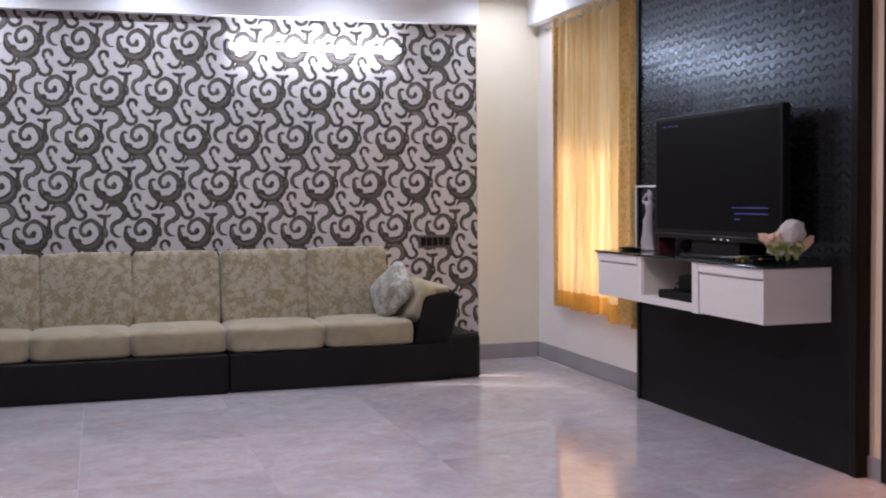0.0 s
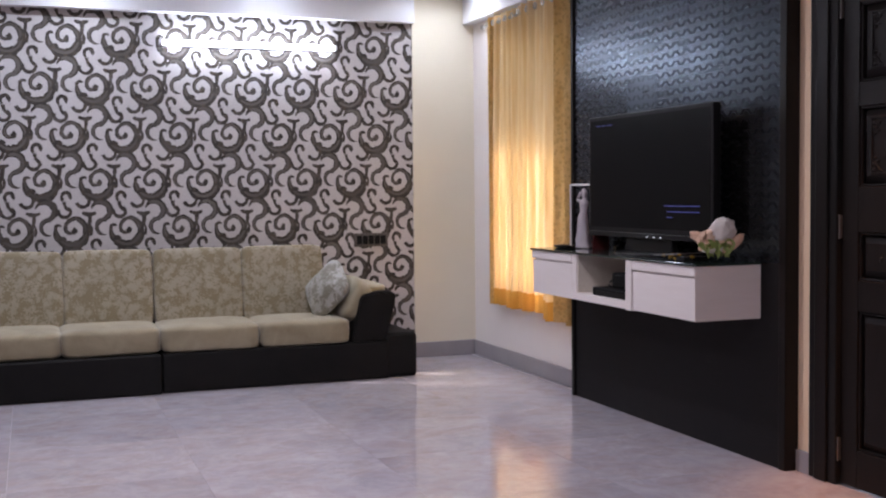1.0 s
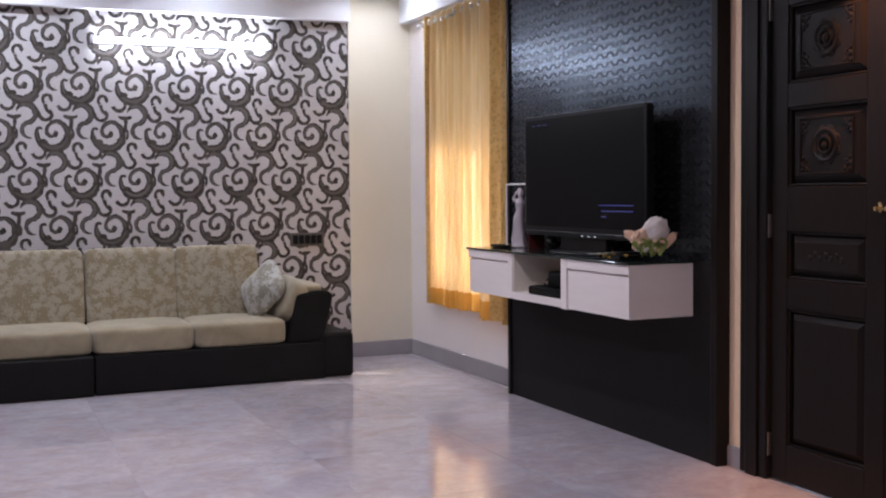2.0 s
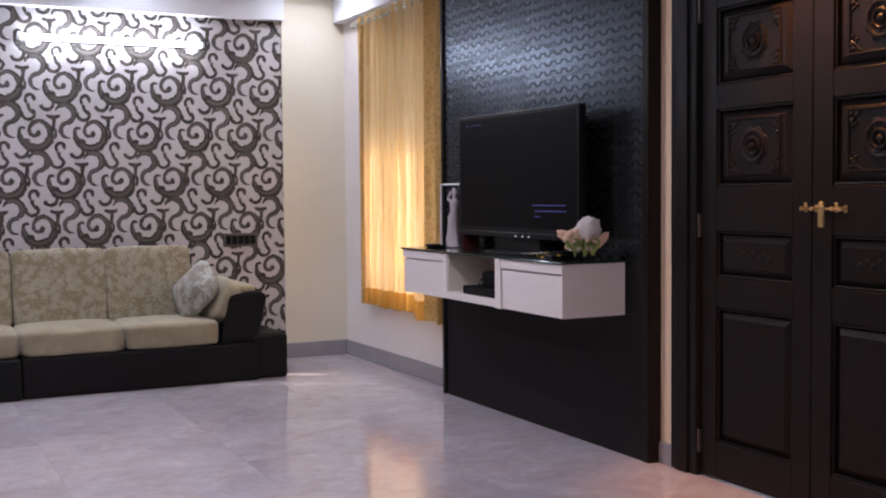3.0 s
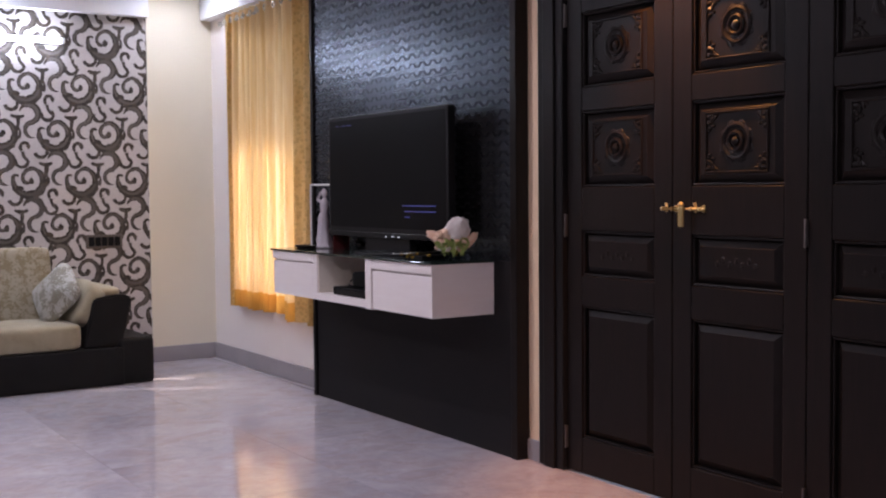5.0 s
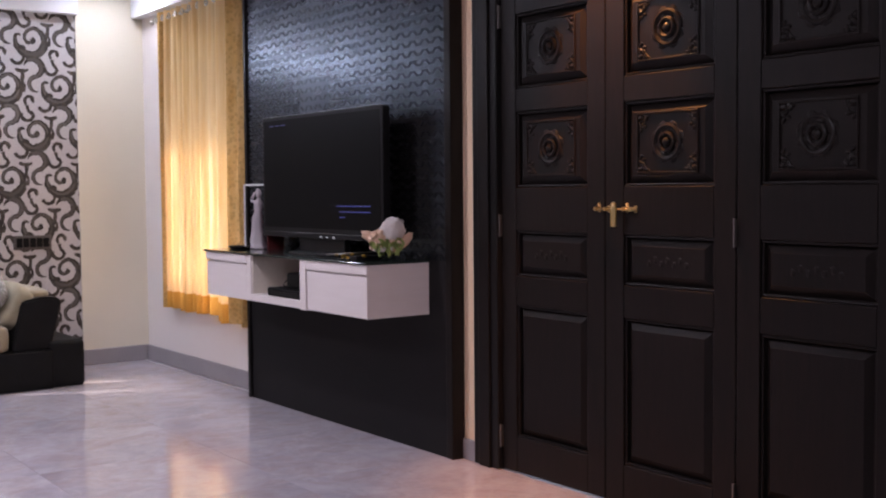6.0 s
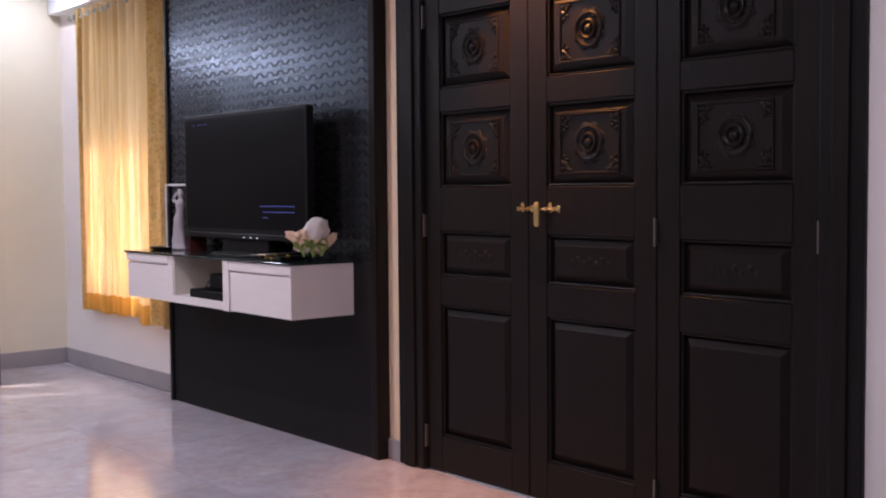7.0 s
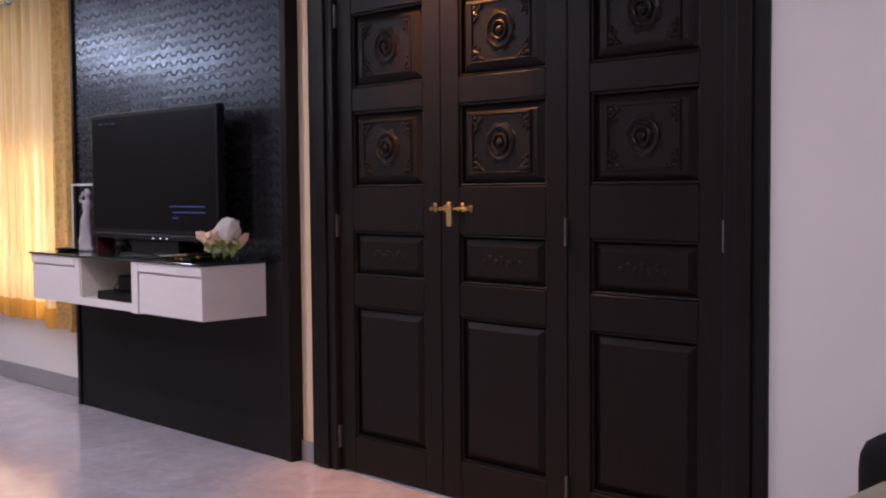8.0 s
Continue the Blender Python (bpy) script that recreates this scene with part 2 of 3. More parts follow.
gold_cloth = cloth("gold_cloth", (0.82, 0.585, 0.28), (0.94, 0.785, 0.51), (11, 11, 0.5), through_amount=0.35)
orange_cloth = cloth("orange_cloth", (0.62, 0.33, 0.07), (0.74, 0.43, 0.11), through_amount=0.35)
border_cloth = cloth("border_cloth", (0.60, 0.37, 0.13), (0.72, 0.50, 0.22), (5, 5, 2), 0.3, pattern=0.32)
skirt_mat = material("skirt_mat", (0.30, 0.27, 0.28), 0.3, build=painted((0.26, 0.235, 0.245), (0.36, 0.33, 0.335)))
steel = material("steel", (0.55, 0.53, 0.50), 0.3, 1.0)
hinge_steel = material("hinge_steel", (0.33, 0.30, 0.28), 0.42, 1.0)
brass = material("brass", (0.80, 0.62, 0.30), 0.3, 1.0)
glow = material("glow", (1, 1, 1), 0.5, Emission_Color=(0.72, 0.85, 1, 1), Emission_Strength=TUBE_STRENGTH)
lens = material("lens", (1, 1, 1), 0.5, Emission_Color=(1, 0.95, 0.9, 1), Emission_Strength=6.0)
marble_white = material("marble_white", (0.5, 0.45, 0.46), 0.45, build=painted((0.33, 0.28, 0.30), (0.58, 0.53, 0.54)))
red_card = material("red_card", (0.10, 0.012, 0.012), 0.6, build=painted((0.07, 0.006, 0.006), (0.13, 0.013, 0.012)))
white_card = material("white_card", (0.75, 0.74, 0.74), 0.5)
leaf_green = material("leaf_green", (0.2, 0.28, 0.06), 0.5, build=painted((0.17, 0.25, 0.05), (0.42, 0.48, 0.16)))
petal_peach = material("petal_peach", (0.72, 0.38, 0.24), 0.6, build=painted((0.70, 0.40, 0.26), (0.80, 0.60, 0.44)))
petal_white = material("petal_white", (0.78, 0.72, 0.66), 0.6, build=painted((0.72, 0.64, 0.58), (0.82, 0.78, 0.74)))
film_wrap = cloth("film_wrap", (0.86, 0.79, 0.75), (0.92, 0.87, 0.84), (20, 20, 20), 0.4)
gold_foil = material("gold_foil", (0.75, 0.48, 0.10), 0.3, 0.9)
glass = material("glass", (0.95, 0.97, 0.96), 0.02, Transmission_Weight=1.0, IOR=1.45)
concrete = material("concrete", (0.4, 0.38, 0.35), 0.9, build=painted((0.34, 0.32, 0.29), (0.46, 0.44, 0.41)))
aluminium = material("aluminium", (0.72, 0.72, 0.72), 0.4, 0.6)


# ---- building helpers ----
def box(bm, x0, x1, y0, y1, z0, z1, bevel=0.0, seg=2):
    m = Matrix.Translation(((x0 + x1) / 2, (y0 + y1) / 2, (z0 + z1) / 2)) @ Matrix.Diagonal((abs(x1 - x0), abs(y1 - y0), abs(z1 - z0), 1))
    vs = bmesh.ops.create_cube(bm, size=1, matrix=m)["verts"]
    if bevel:
        es = list({e for v in vs for e in v.link_edges})
        bmesh.ops.bevel(bm, geom=es, offset=bevel, segments=seg, affect="EDGES", profile=0.5)
    return bm


def part(name, bm, mat, parent=None, label="", smooth=False):
    me = bpy.data.meshes.new(name)
    bm.to_mesh(me)
    bm.free()
    me.materials.append(mat)
    if smooth:
        for p in me.polygons:
            p.use_smooth = True
    ob = new(name, me)
    if parent is not None:
        ob.parent = parent
    if label:
        ob["label"] = label
    return ob


def block(name, mat, parent, x0, x1, y0, y1, z0, z1, bevel=0.0, label="", seg=2):
    return part(name, box(bmesh.new(), x0, x1, y0, y1, z0, z1, bevel, seg), mat, parent, label)


def thing(name, label, category, at=(0, 0, 0), group="", kind=""):
    ob = new(name)
    ob.location = at
    return tagged(ob, label, category, group, kind)


def structure(ob, label, category):
    return tagged(ob, label, category, kind="structure")


def rod(bm, a, b, r, seg=12, r2=None):
    a, b = Vector(a), Vector(b)
    m = Matrix.Translation((a + b) / 2) @ (b - a).to_track_quat("Z", "Y").to_matrix().to_4x4()
    bmesh.ops.create_cone(bm, cap_ends=True, segments=seg, radius1=r, radius2=r if r2 is None else r2, depth=(b - a).length, matrix=m)
    return bm


def ball(bm, at, r, sub=2, stretch=(1, 1, 1)):
    bmesh.ops.create_icosphere(bm, subdivisions=sub, radius=r, matrix=Matrix.Translation(at) @ Matrix.Diagonal((*stretch, 1)))
    return bm


def cushion(bm, w, d, h, m=Matrix(), n=7.0, bulge=0.10, wrinkle=0.006, cuts=9, seed=0.0):
    """A stuffed block w by d by h round the origin of m, with soft corners and swelling faces."""
    vs = bmesh.ops.create_cube(bm, size=2)["verts"]
    es = list({e for v in vs for e in v.link_edges})
    bmesh.ops.subdivide_edges(bm, edges=es, cuts=cuts, use_grid_fill=True)
    for v in list(bm.verts):
        u = v.co.copy()
        s = max(abs(c) for c in u) / (sum(abs(c) ** n for c in u) ** (1 / n))
        p = u * s
        p.x *= 1 + bulge * 0.4 * (1 - u.y ** 2) * (1 - u.z ** 2)
        p.y *= 1 + bulge * (1 - u.x ** 2) * (1 - u.z ** 2) * (1 if d < h else 0.3)
        p.z *= 1 + bulge * (1 - u.x ** 2) * (1 - u.y ** 2) * (1 if h <= d else 0.3)
        p = Vector((p.x * w / 2, p.y * d / 2, p.z * h / 2))
        p += Vector(noise.noise_vector(p * 6 + Vector((seed, seed * 2, 0)))) * wrinkle
        v.co = m @ p
    return bm


def lathe(bm, profile, m, seg=28):
    """Turns a profile of (radius, height) round the z axis of m."""
    rings = []
    for r, h in profile:
        rings.append([bm.verts.new(m @ Vector((r * math.cos(a), r * math.sin(a), h))) for a in (2 * math.pi * i / seg for i in range(seg))] if r > 1e-6
                     else [bm.verts.new(m @ Vector((0, 0, h)))])
    for p, q in zip(rings, rings[1:]):
        for i in range(seg):
            j = (i + 1) % seg
            if len(p) == 1 and len(q) == 1:
                continue
            if len(q) == 1:
                bm.faces.new((p[i], p[j], q[0]))
            elif len(p) == 1:
                bm.faces.new((p[0], q[j], q[i]))
            else:
                bm.faces.new((p[i], p[j], q[j], q[i]))
    return bm


# ---- structure ----
structure(block("ceiling", ceiling_white, None, XL - .2, XW + .2, YS - .2, YN + .3, ZC, ZC + .1), "white painted ceiling", "ceiling")
bm = bmesh.new()
box(bm, XL - .2, NX0, YW, YN + .2, 0, ZC)
box(bm, NX1, XV, YW, YN + .2, 0, ZC)
structure(part("wall_north", bm, plaster), "cream painted wall round a papered niche", "wall")
structure(block("wall_head", ceiling_white, None, NX0, NX1, YH, YN + .2, NZ1, ZC), "white painted band above the wallpaper", "wall")
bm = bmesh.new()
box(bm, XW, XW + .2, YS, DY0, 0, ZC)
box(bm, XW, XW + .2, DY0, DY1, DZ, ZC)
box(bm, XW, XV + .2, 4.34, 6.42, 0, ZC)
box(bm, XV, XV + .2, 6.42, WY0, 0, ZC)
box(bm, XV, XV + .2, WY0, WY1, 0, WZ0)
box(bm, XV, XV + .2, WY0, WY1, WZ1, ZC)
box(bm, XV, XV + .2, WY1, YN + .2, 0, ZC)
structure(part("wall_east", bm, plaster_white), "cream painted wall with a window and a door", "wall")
# the orange of this pier is lamplight put into the plaster colour
structure(block("wall_pier", plaster_warm_lit, None, XW, XW + .2, DY1, 4.34, 0, ZC), "plaster pier between panelling and door, warm light in its colour", "wall")
# unseen closing walls, kept dark to hold back bounced light
structure(block("wall_west", paint_low_bounce, None, XL - .2, XL, YS, YW, 0, ZC), "plain unseen wall, darkened to cut reflections", "wall")
structure(block("wall_south", paint_low_bounce, None, XL - .2, XW + .2, YS - .2, YS, 0, ZC), "plain unseen wall, darkened to cut reflections", "wall")
structure(block("pelmet", ceiling_white, None, 3.245, XV, 6.44, YW, 2.63, ZC, 0.004), "white boxed curtain pelmet under the ceiling", "pelmet")
bm = bmesh.new()
box(bm, NX1, XV - .014, YW - .014, YW, 0, .118, .003, 1)
box(bm, XL, NX0, YW - .014, YW, 0, .118, .003, 1)
box(bm, XV - .014, XV, 6.442, YW, 0, .118, .003, 1)
box(bm, XW - .014, XW, DY1, 4.31, 0, .10, .003, 1)
box(bm, XW - .014, XW, YS, DY0, 0, .118, .003, 1)
structure(part("baseboard", bm, skirt_mat), "grey stone skirting", "baseboard")


# fittings out of view: wallpaper row known by its glow, the rest added as fill
def assumed_downlight(x, y, watts, colour, spread):
    d = thing("assumed_downlight", "unseen, assumed small round recessed ceiling light", "ceiling light", (x, y, ZC), "ceiling downlights")
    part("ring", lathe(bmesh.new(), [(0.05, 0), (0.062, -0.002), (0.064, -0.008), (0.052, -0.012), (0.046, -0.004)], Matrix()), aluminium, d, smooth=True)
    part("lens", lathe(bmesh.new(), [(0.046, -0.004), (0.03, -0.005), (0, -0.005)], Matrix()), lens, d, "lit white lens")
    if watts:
        area_lamp("assumed_downlight_lamp", pose(x, y, ZC - .02), .09, .09, watts, colour, spread, "DISK")


for row in ASSUMED_DOWNLIGHTS:
    assumed_downlight(*row)
# small amber lamp on the wall over the door
LX, LY, LH, LP = DOOR_LIGHT
lamp = thing("wall_lamp", "small amber wall lamp over the dark door", "wall lamp", (LX, LY, LH))
part("shade", lathe(bmesh.new(), [(.030, .075), (.034, .075), (.060, -.02), (.056, -.02), (.030, .075)], Matrix(), 24), steel, lamp, "conical metal shade", smooth=True)
part("bulb", ball(bmesh.new(), (0, 0, .04), .018), lens, lamp, "lit bulb", smooth=True)
part("arm", rod(rod(bmesh.new(), (0, 0, .05), (0, 0, .10), .006), (0, 0, .095), (XW - LX, 0, .095), .006), steel, lamp, smooth=True)
part("back_plate", box(bmesh.new(), XW - LX - .012, XW - LX, -.035, .035, .05, .14, .004), steel, lamp)
spot = new("door_lamp", bpy.data.lights.new("door_lamp", "SPOT"))
spot.data.energy, spot.data.color, spot.data.spot_size, spot.data.spot_blend, spot.data.shadow_soft_size = LP, AMBER, radians(62), 0.7, 0.02
spot.matrix_world = look((LX, LY, LH), (LX + .20, LY - .02, LH - 1))

# ---- wallpaper: grey ground, brown scrolls ----
papered = structure(block("wallpaper", paper, None, NX0, NX1, YN, YN + .2, 0, NZ1), "pale grey wallpaper with brown scrolls", "wallpaper")


def scroll(cx, cy, start, turn, r0, r1, w0, wm, w1, n=16):
    """A bent stroke round (cx, cy), in ninetieths of the repeat, x right and y down: its line and its width, which swells to wm."""
    line = []
    for i in range(n + 1):
        u = i / n
        a, r = radians(start + turn * u), r0 + (r1 - r0) * u
        w = w0 + (wm - w0) * math.sin(math.pi * u) if u < 0.5 else w1 + (wm - w1) * math.sin(math.pi * u)
        line.append(Vector((cx + r * math.cos(a), cy + r * math.sin(a), w)))
    return line


def big_spiral():
    line = []
    for i in range(49):
        a = 90 + 472 * i / 48
        r = 24 * min(1.0, (a - 72) / 215) ** 1.6 + max(0.0, a - 490) / 24
        w = (5.5 + 8.0 * math.exp(-((a - 430) / 95) ** 2)) * min(1.0, (575 - a) / 60 + 0.3)
        line.append(Vector((r * math.cos(radians(a)), 4 + r * math.sin(radians(a)), w)))
    return line


STROKES = [
    big_spiral(),
    scroll(1, 2, -80, 200, 2.5, 3, 5, 9, 5, 8),            # core
    scroll(-42, -31, 195, 230, 16, 15, 2, 11, 8),          # leaf, upper bend
    scroll(-36, -3, 282, -205, 13.5, 13, 8, 7, 1),           # leaf, lower bend
    scroll(-10, -31, 195, -250, 12, 8, 6, 6, 3),           # hook
    scroll(-61, -45, 125, -68, 20, 20, 4, 7, 4, 8),        # cross bar
    scroll(-110, -20, -5, 40, 50, 50, 7, 6, 2, 8),         # stem
    scroll(5, 0, 24, -40, 28, 27, 4, 5, 1, 8),             # flick
    scroll(-21, -2, 175, 150, 5.5, 5, 6, 5, 3, 8),         # lip of the spiral
    scroll(-15, 22, 205, 120, 7, 7, 3, 8, 3, 8),           # bud
    scroll(41, 25, 40, -270, 3, 10, 9, 6, 5),              # small scroll
    scroll(56, 34, 181, -66, 20, 20, 6, 5, 2, 8),          # its tail
    scroll(66, 33, 165, -220, 10, 11, 6, 6, 3),            # second hook
]
REP_X, REP_Z, SHIFT = 0.376, 0.3395, 0.198
verts, faces, inner_v, inner_f = [], [], [], []
random.seed(4)
for row in range(-2, 8):
    for col in range(-10, 8):
        cx, cz = 1.178 + col * REP_X + (row % 2) * SHIFT + (row // 2) * 0.01, 2.085 - row * REP_Z
        for layer, stroke in enumerate(STROKES):
            lift = 0.0006 + 0.00022 * layer
            line = stroke
            at = len(verts)
            ok = []
            for i, p in enumerate(line):
                a, b = line[max(i - 1, 0)], line[min(i + 1, len(line) - 1)]
                t2 = Vector((b.x - a.x, b.y - a.y)).normalized()
                w = p.z * 0.5 * (0.78 + 0.38 * random.random()) * (1.2 if layer < 2 else 1.06)
                for sgn in (-1, 1):
                    x = cx + (p.x - t2.y * w * sgn) * REP_X / 90
                    z = cz - (p.y + t2.x * w * sgn) * REP_Z / 81
                    ok.append(NX0 < x < NX1 and 0 < z < NZ1)
                    verts.append((min(max(x, NX0), NX1), YN - lift, min(max(z, 0.0), NZ1)))
                    inner_v.append((min(max(cx + (p.x - t2.y * w * (sgn * (0.3 if layer == 0 else 0.5) + 0.15)) * REP_X / 90, NX0), NX1), YN - lift - 0.0001,
                                    min(max(cz - (p.y + t2.x * w * (sgn * (0.3 if layer == 0 else 0.5) + 0.15)) * REP_Z / 81, 0.0), NZ1)))
            for i in range(len(line) - 1):
                if any(ok[2 * i:2 * i + 4]):
                    faces.append((at + 2 * i, at + 2 * i + 1, at + 2 * i + 3, at + 2 * i + 2))
                    if line[i].z > 5.5 and layer in (0, 2, 3) and all(ok[2 * i:2 * i + 4]):
                        inner_f.append(faces[-1])
me = bpy.data.meshes.new("scroll_print")
me.from_pydata(verts, [], faces)
me.materials.append(ink)
scrolls = new("scroll_print", me)
scrolls.parent = papered
tagged(scrolls, "dark brown printed scrolls", kind="stuff")
me = bpy.data.meshes.new("scroll_fill")
me.from_pydata(inner_v, [], inner_f)
me.materials.append(ink_fill)
fill = new("scroll_fill", me)
fill.parent = papered
tagged(fill, "greyish brown filling of the printed scrolls", kind="stuff")

# ---- window and outside ----
win = structure(thing("window_1", "aluminium sliding window behind the curtain", "window"), "aluminium sliding window behind the curtain", "window")
bm = bmesh.new()
FX0, FX1 = XV + .09, XV + .14
for y0, y1, z0, z1 in ((WY0, WY0 + .05, WZ0, WZ1), (WY1 - .05, WY1, WZ0, WZ1), (WY0 + .05, WY1 - .05, WZ0, WZ0 + .05), (WY0 + .05, WY1 - .05, WZ1 - .05, WZ1)):
    box(bm, FX0, FX1, y0, y1, z0, z1)
part("window_frame", bm, aluminium, win)
mid = (WY0 + WY1) / 2
block("mullion", aluminium, win, FX0 + .01, FX1 - .01, mid + .12, mid + .16, WZ0 + .05, WZ1 - .05)
for y0, y1 in ((WY0 + .05, mid + .12), (mid + .16, WY1 - .05)):
    pane = block("pane", glass, win, FX0 + .022, FX0 + .028, y0, y1, WZ0 + .05, WZ1 - .05)
    pane.visible_shadow = False
block("window_sill", skirt_mat, win, XV - .01, XV + .2, WY0, WY1, WZ0 - .03, WZ0 - .001)
structure(block("sunshade", concrete, None, XV + .2, XV + .62, WY0 - .3, WY1 + .3, 2.55, 2.63, .005), "concrete sunshade over the window outside", "sunshade")
structure(block("ground", concrete, None, XV + .2, XV + 60, -40, 50, -0.6, -0.5), "bare pale ground outside", "ground")


# ---- curtains ----
def curtain(y0, y1, z0, z1, x, waves, border, seed, label):
    c = thing("curtain", label, "curtain", (x, 0, 0), "window curtains")
    rnd = random.Random(seed)
    ph = [rnd.uniform(0, 6.28) for _ in range(3)]

    def sheet(name, ya, yb, za, zb, mat, lab=""):
        bm = bmesh.new()
        na, nz = max(3, int((yb - ya) / 0.008)), max(2, int((zb - za) / 0.06))
        grid = []
        for j in range(nz + 1):
            z = za + (zb - za) * j / nz
            line = []
            for i in range(na + 1):
                y = ya + (yb - ya) * i / na
                u = (y - y0) / (y1 - y0)
                drop = (z1 - z) / (z1 - z0)
                d = 0.048 * math.sin(2 * math.pi * waves * u + ph[0] + 0.5 * math.sin(2.2 * drop + ph[1])) + 0.010 * math.sin(2 * math.pi * waves * 2.3 * u + ph[2] + drop * 1.7)
                d *= (0.75 + 0.35 * drop) * min(1.0, 0.1 + 14 * min(u, 1 - u))
                line.append(bm.verts.new((d, y + 0.008 * math.sin(5 * drop + 9 * u) * drop * min(1.0, 10 * min(u, 1 - u)), z + (0.006 * math.sin(8 * u + ph[1]) if j == 0 and za == z0 else 0))))
            grid.append(line)
        for a, b in zip(grid, grid[1:]):
            for i in range(na):
                bm.faces.new((a[i], a[i + 1], b[i + 1], b[i]))
        return part(name, bm, mat, c, lab, smooth=True)

    a, b = y0, y1
    band = z0 + 0.125
    if border[0]:
        sheet("border", y0, y0 + border[0], z0, z1, border_cloth, "patterned brownish gold border")
        a = y0 + border[0]
    if border[1]:
        sheet("border", y1 - border[1], y1, z0, z1, border_cloth, "patterned brownish gold border")
        b = y1 - border[1]
    sheet("drape", a, b, band, z1, gold_cloth)
    sheet("hem_band", a, b, z0, band, orange_cloth, "deep orange hem band")
    k = max(2, int(waves * 1.0))
    for i in range(k):
        y = y0 + (y1 - y0) * (i + 0.5) / k
        bm = bmesh.new()
        lathe(bm, [(0.014, -0.003), (0.022, -0.004), (0.024, 0), (0.022, 0.004), (0.014, 0.003), (0.014, -0.003)], pose(-0.038, y, z1 - 0.05, 0, 90, 0), 16)
        part("eyelet", bm, steel, c, "metal eyelet", smooth=True)
    return c


curtain(7.332, 7.915, .465, 2.60, 3.262, 5.5, (0, .20), 3, "gold curtain with brown border and orange hem")
curtain(6.88, 7.30, .475, 2.60, 3.24, 3.5, (0, 0), 8, "gold curtain with deep orange hem band")
curtain(6.450, 6.87, .445, 2.60, 3.225, 3, (.21, 0), 5, "gold curtain with wide patterned border")
rail = thing("curtain_rod", "steel curtain rod under the pelmet", "curtain rod")
part("pole", rod(bmesh.new(), (3.245, 6.445, 2.55), (3.245, 7.97, 2.55), .011), steel, rail, smooth=True)
part("finial", ball(bmesh.new(), (3.245, 7.985, 2.55), .02), steel, rail, smooth=True)
part("bracket", box(bmesh.new(), 3.235, XV, 7.93, 7.95, 2.54, 2.56), steel, rail)

# ---- panelling behind the television ----
PX, PY0, PY1 = 3.22, 4.283, 6.44
pan = thing("wall_panelling", "dark embossed laminate panelling with black edges", "wall panelling")
bays = [PY0 + .05, 4.79, 5.11, 5.43, 5.745, 6.06, PY1 - .035]
for a, b in zip(bays, bays[1:]):
    block("panel", emboss, pan, PX + .003, XW, a + .001, b - .001, 0.957, ZC - .002, .0015, seg=1)
block("lower_panel", lined_lam, pan, PX + .003, XW, bays[0] + .001, bays[-1] - .001, 0.0, 0.955, .0015, "plain near-black laminate with fine level grain", 1)
block("edge_strip", dark_wood, pan, PX - .006, XW, PY0, PY0 + .05, 0, ZC - .002, .004, "dark brown polished edge strip")
block("edge_strip", black_edge, pan, PX - .012, XW, PY1 - .035, PY1, 0, ZC - .002, .004, "black polished edge strip")

# ---- floating cabinet ----
CX0, CX1, CY0, CY1, CZ0, CZ1 = 2.86, PX, 4.48, 6.27, .69, .947
cab = thing("tv_cabinet", "white floating television cabinet with open middle niche", "cabinet")
N0, N1 = 5.12, 5.69
block("body", white_lam, cab, CX0 + .02, CX1 - .0, CY0, 5.06, CZ0, CZ1, .002)
block("body", white_lam, cab, CX0 + .02, CX1 - .0, 5.74, CY1, CZ0, CZ1, .002)
block("side_panel", white_lam, cab, CX0 - .004, CX1, 5.06, N0, CZ0 - .004, CZ1, .002)
block("side_panel", white_lam, cab, CX0 + .002, CX1, N1, 5.74, CZ0, CZ1, .002)
block("niche_floor", white_lam, cab, CX0 + .002, CX1, N0, N1, CZ0, CZ0 + .04, .002)
block("niche_back", cream_lam, cab, CX1 - .02, CX1, N0, N1, CZ0 + .04, CZ1, label="cream inner lining")
block("niche_lining", cream_lam, cab, CX0 + .012, CX1 - .02, N1 - .008, N1, CZ0 + .04, CZ1, label="cream inner lining")
for a, b in ((CY0, 5.06), (5.74, CY1)):
    block("top_rail", white_lam, cab, CX0 - .002, CX0 + .02, a, b, CZ1 - .048, CZ1, .002)
    d = block("drawer", white_lam, cab, CX0 + .004, CX0 + .02, a + (.0 if a == CY0 else .004), b - .004, CZ0, CZ1 - .058, .002)
part("side_panel", box(bmesh.new(), CX0, CX1, CY0 - .004, CY0 - .0005, CZ0, CZ1), white_lam, cab)
top = block("glass_top", black_glass, cab, CX0 - .012, CX1, CY0 - .012, CY1 + .012, CZ1 + .0005, CZ1 + .012, .003, "dark tinted glass top")
ZT = CZ1 + .012

# ---- television ----
tv = thing("television", "large black flat television on a low stand", "television", (3.059, 5.266, ZT))
TW, T0, T1 = 1.272, 1.0528 - ZT, 1.7244 - ZT
bm = bmesh.new()
box(bm, 0, .045, -TW / 2, TW / 2, T0, T1, .006)
box(bm, .04, .085, -TW / 2 + .2, TW / 2 - .2, T0 + .06, T1 - .15, .015)
part("casing", bm, black_plastic, tv)
screen = block("screen", screen_black, tv, -.0015, .001, -TW / 2 + .022, TW / 2 - .022, T0 + .045, T1 - .022)
trim = block("bottom_trim", black_plastic, tv, -.006, .004, -TW / 2, TW / 2, T0 - .008, T0 + .02, .004, "glossy black lower trim")
bm = bmesh.new()
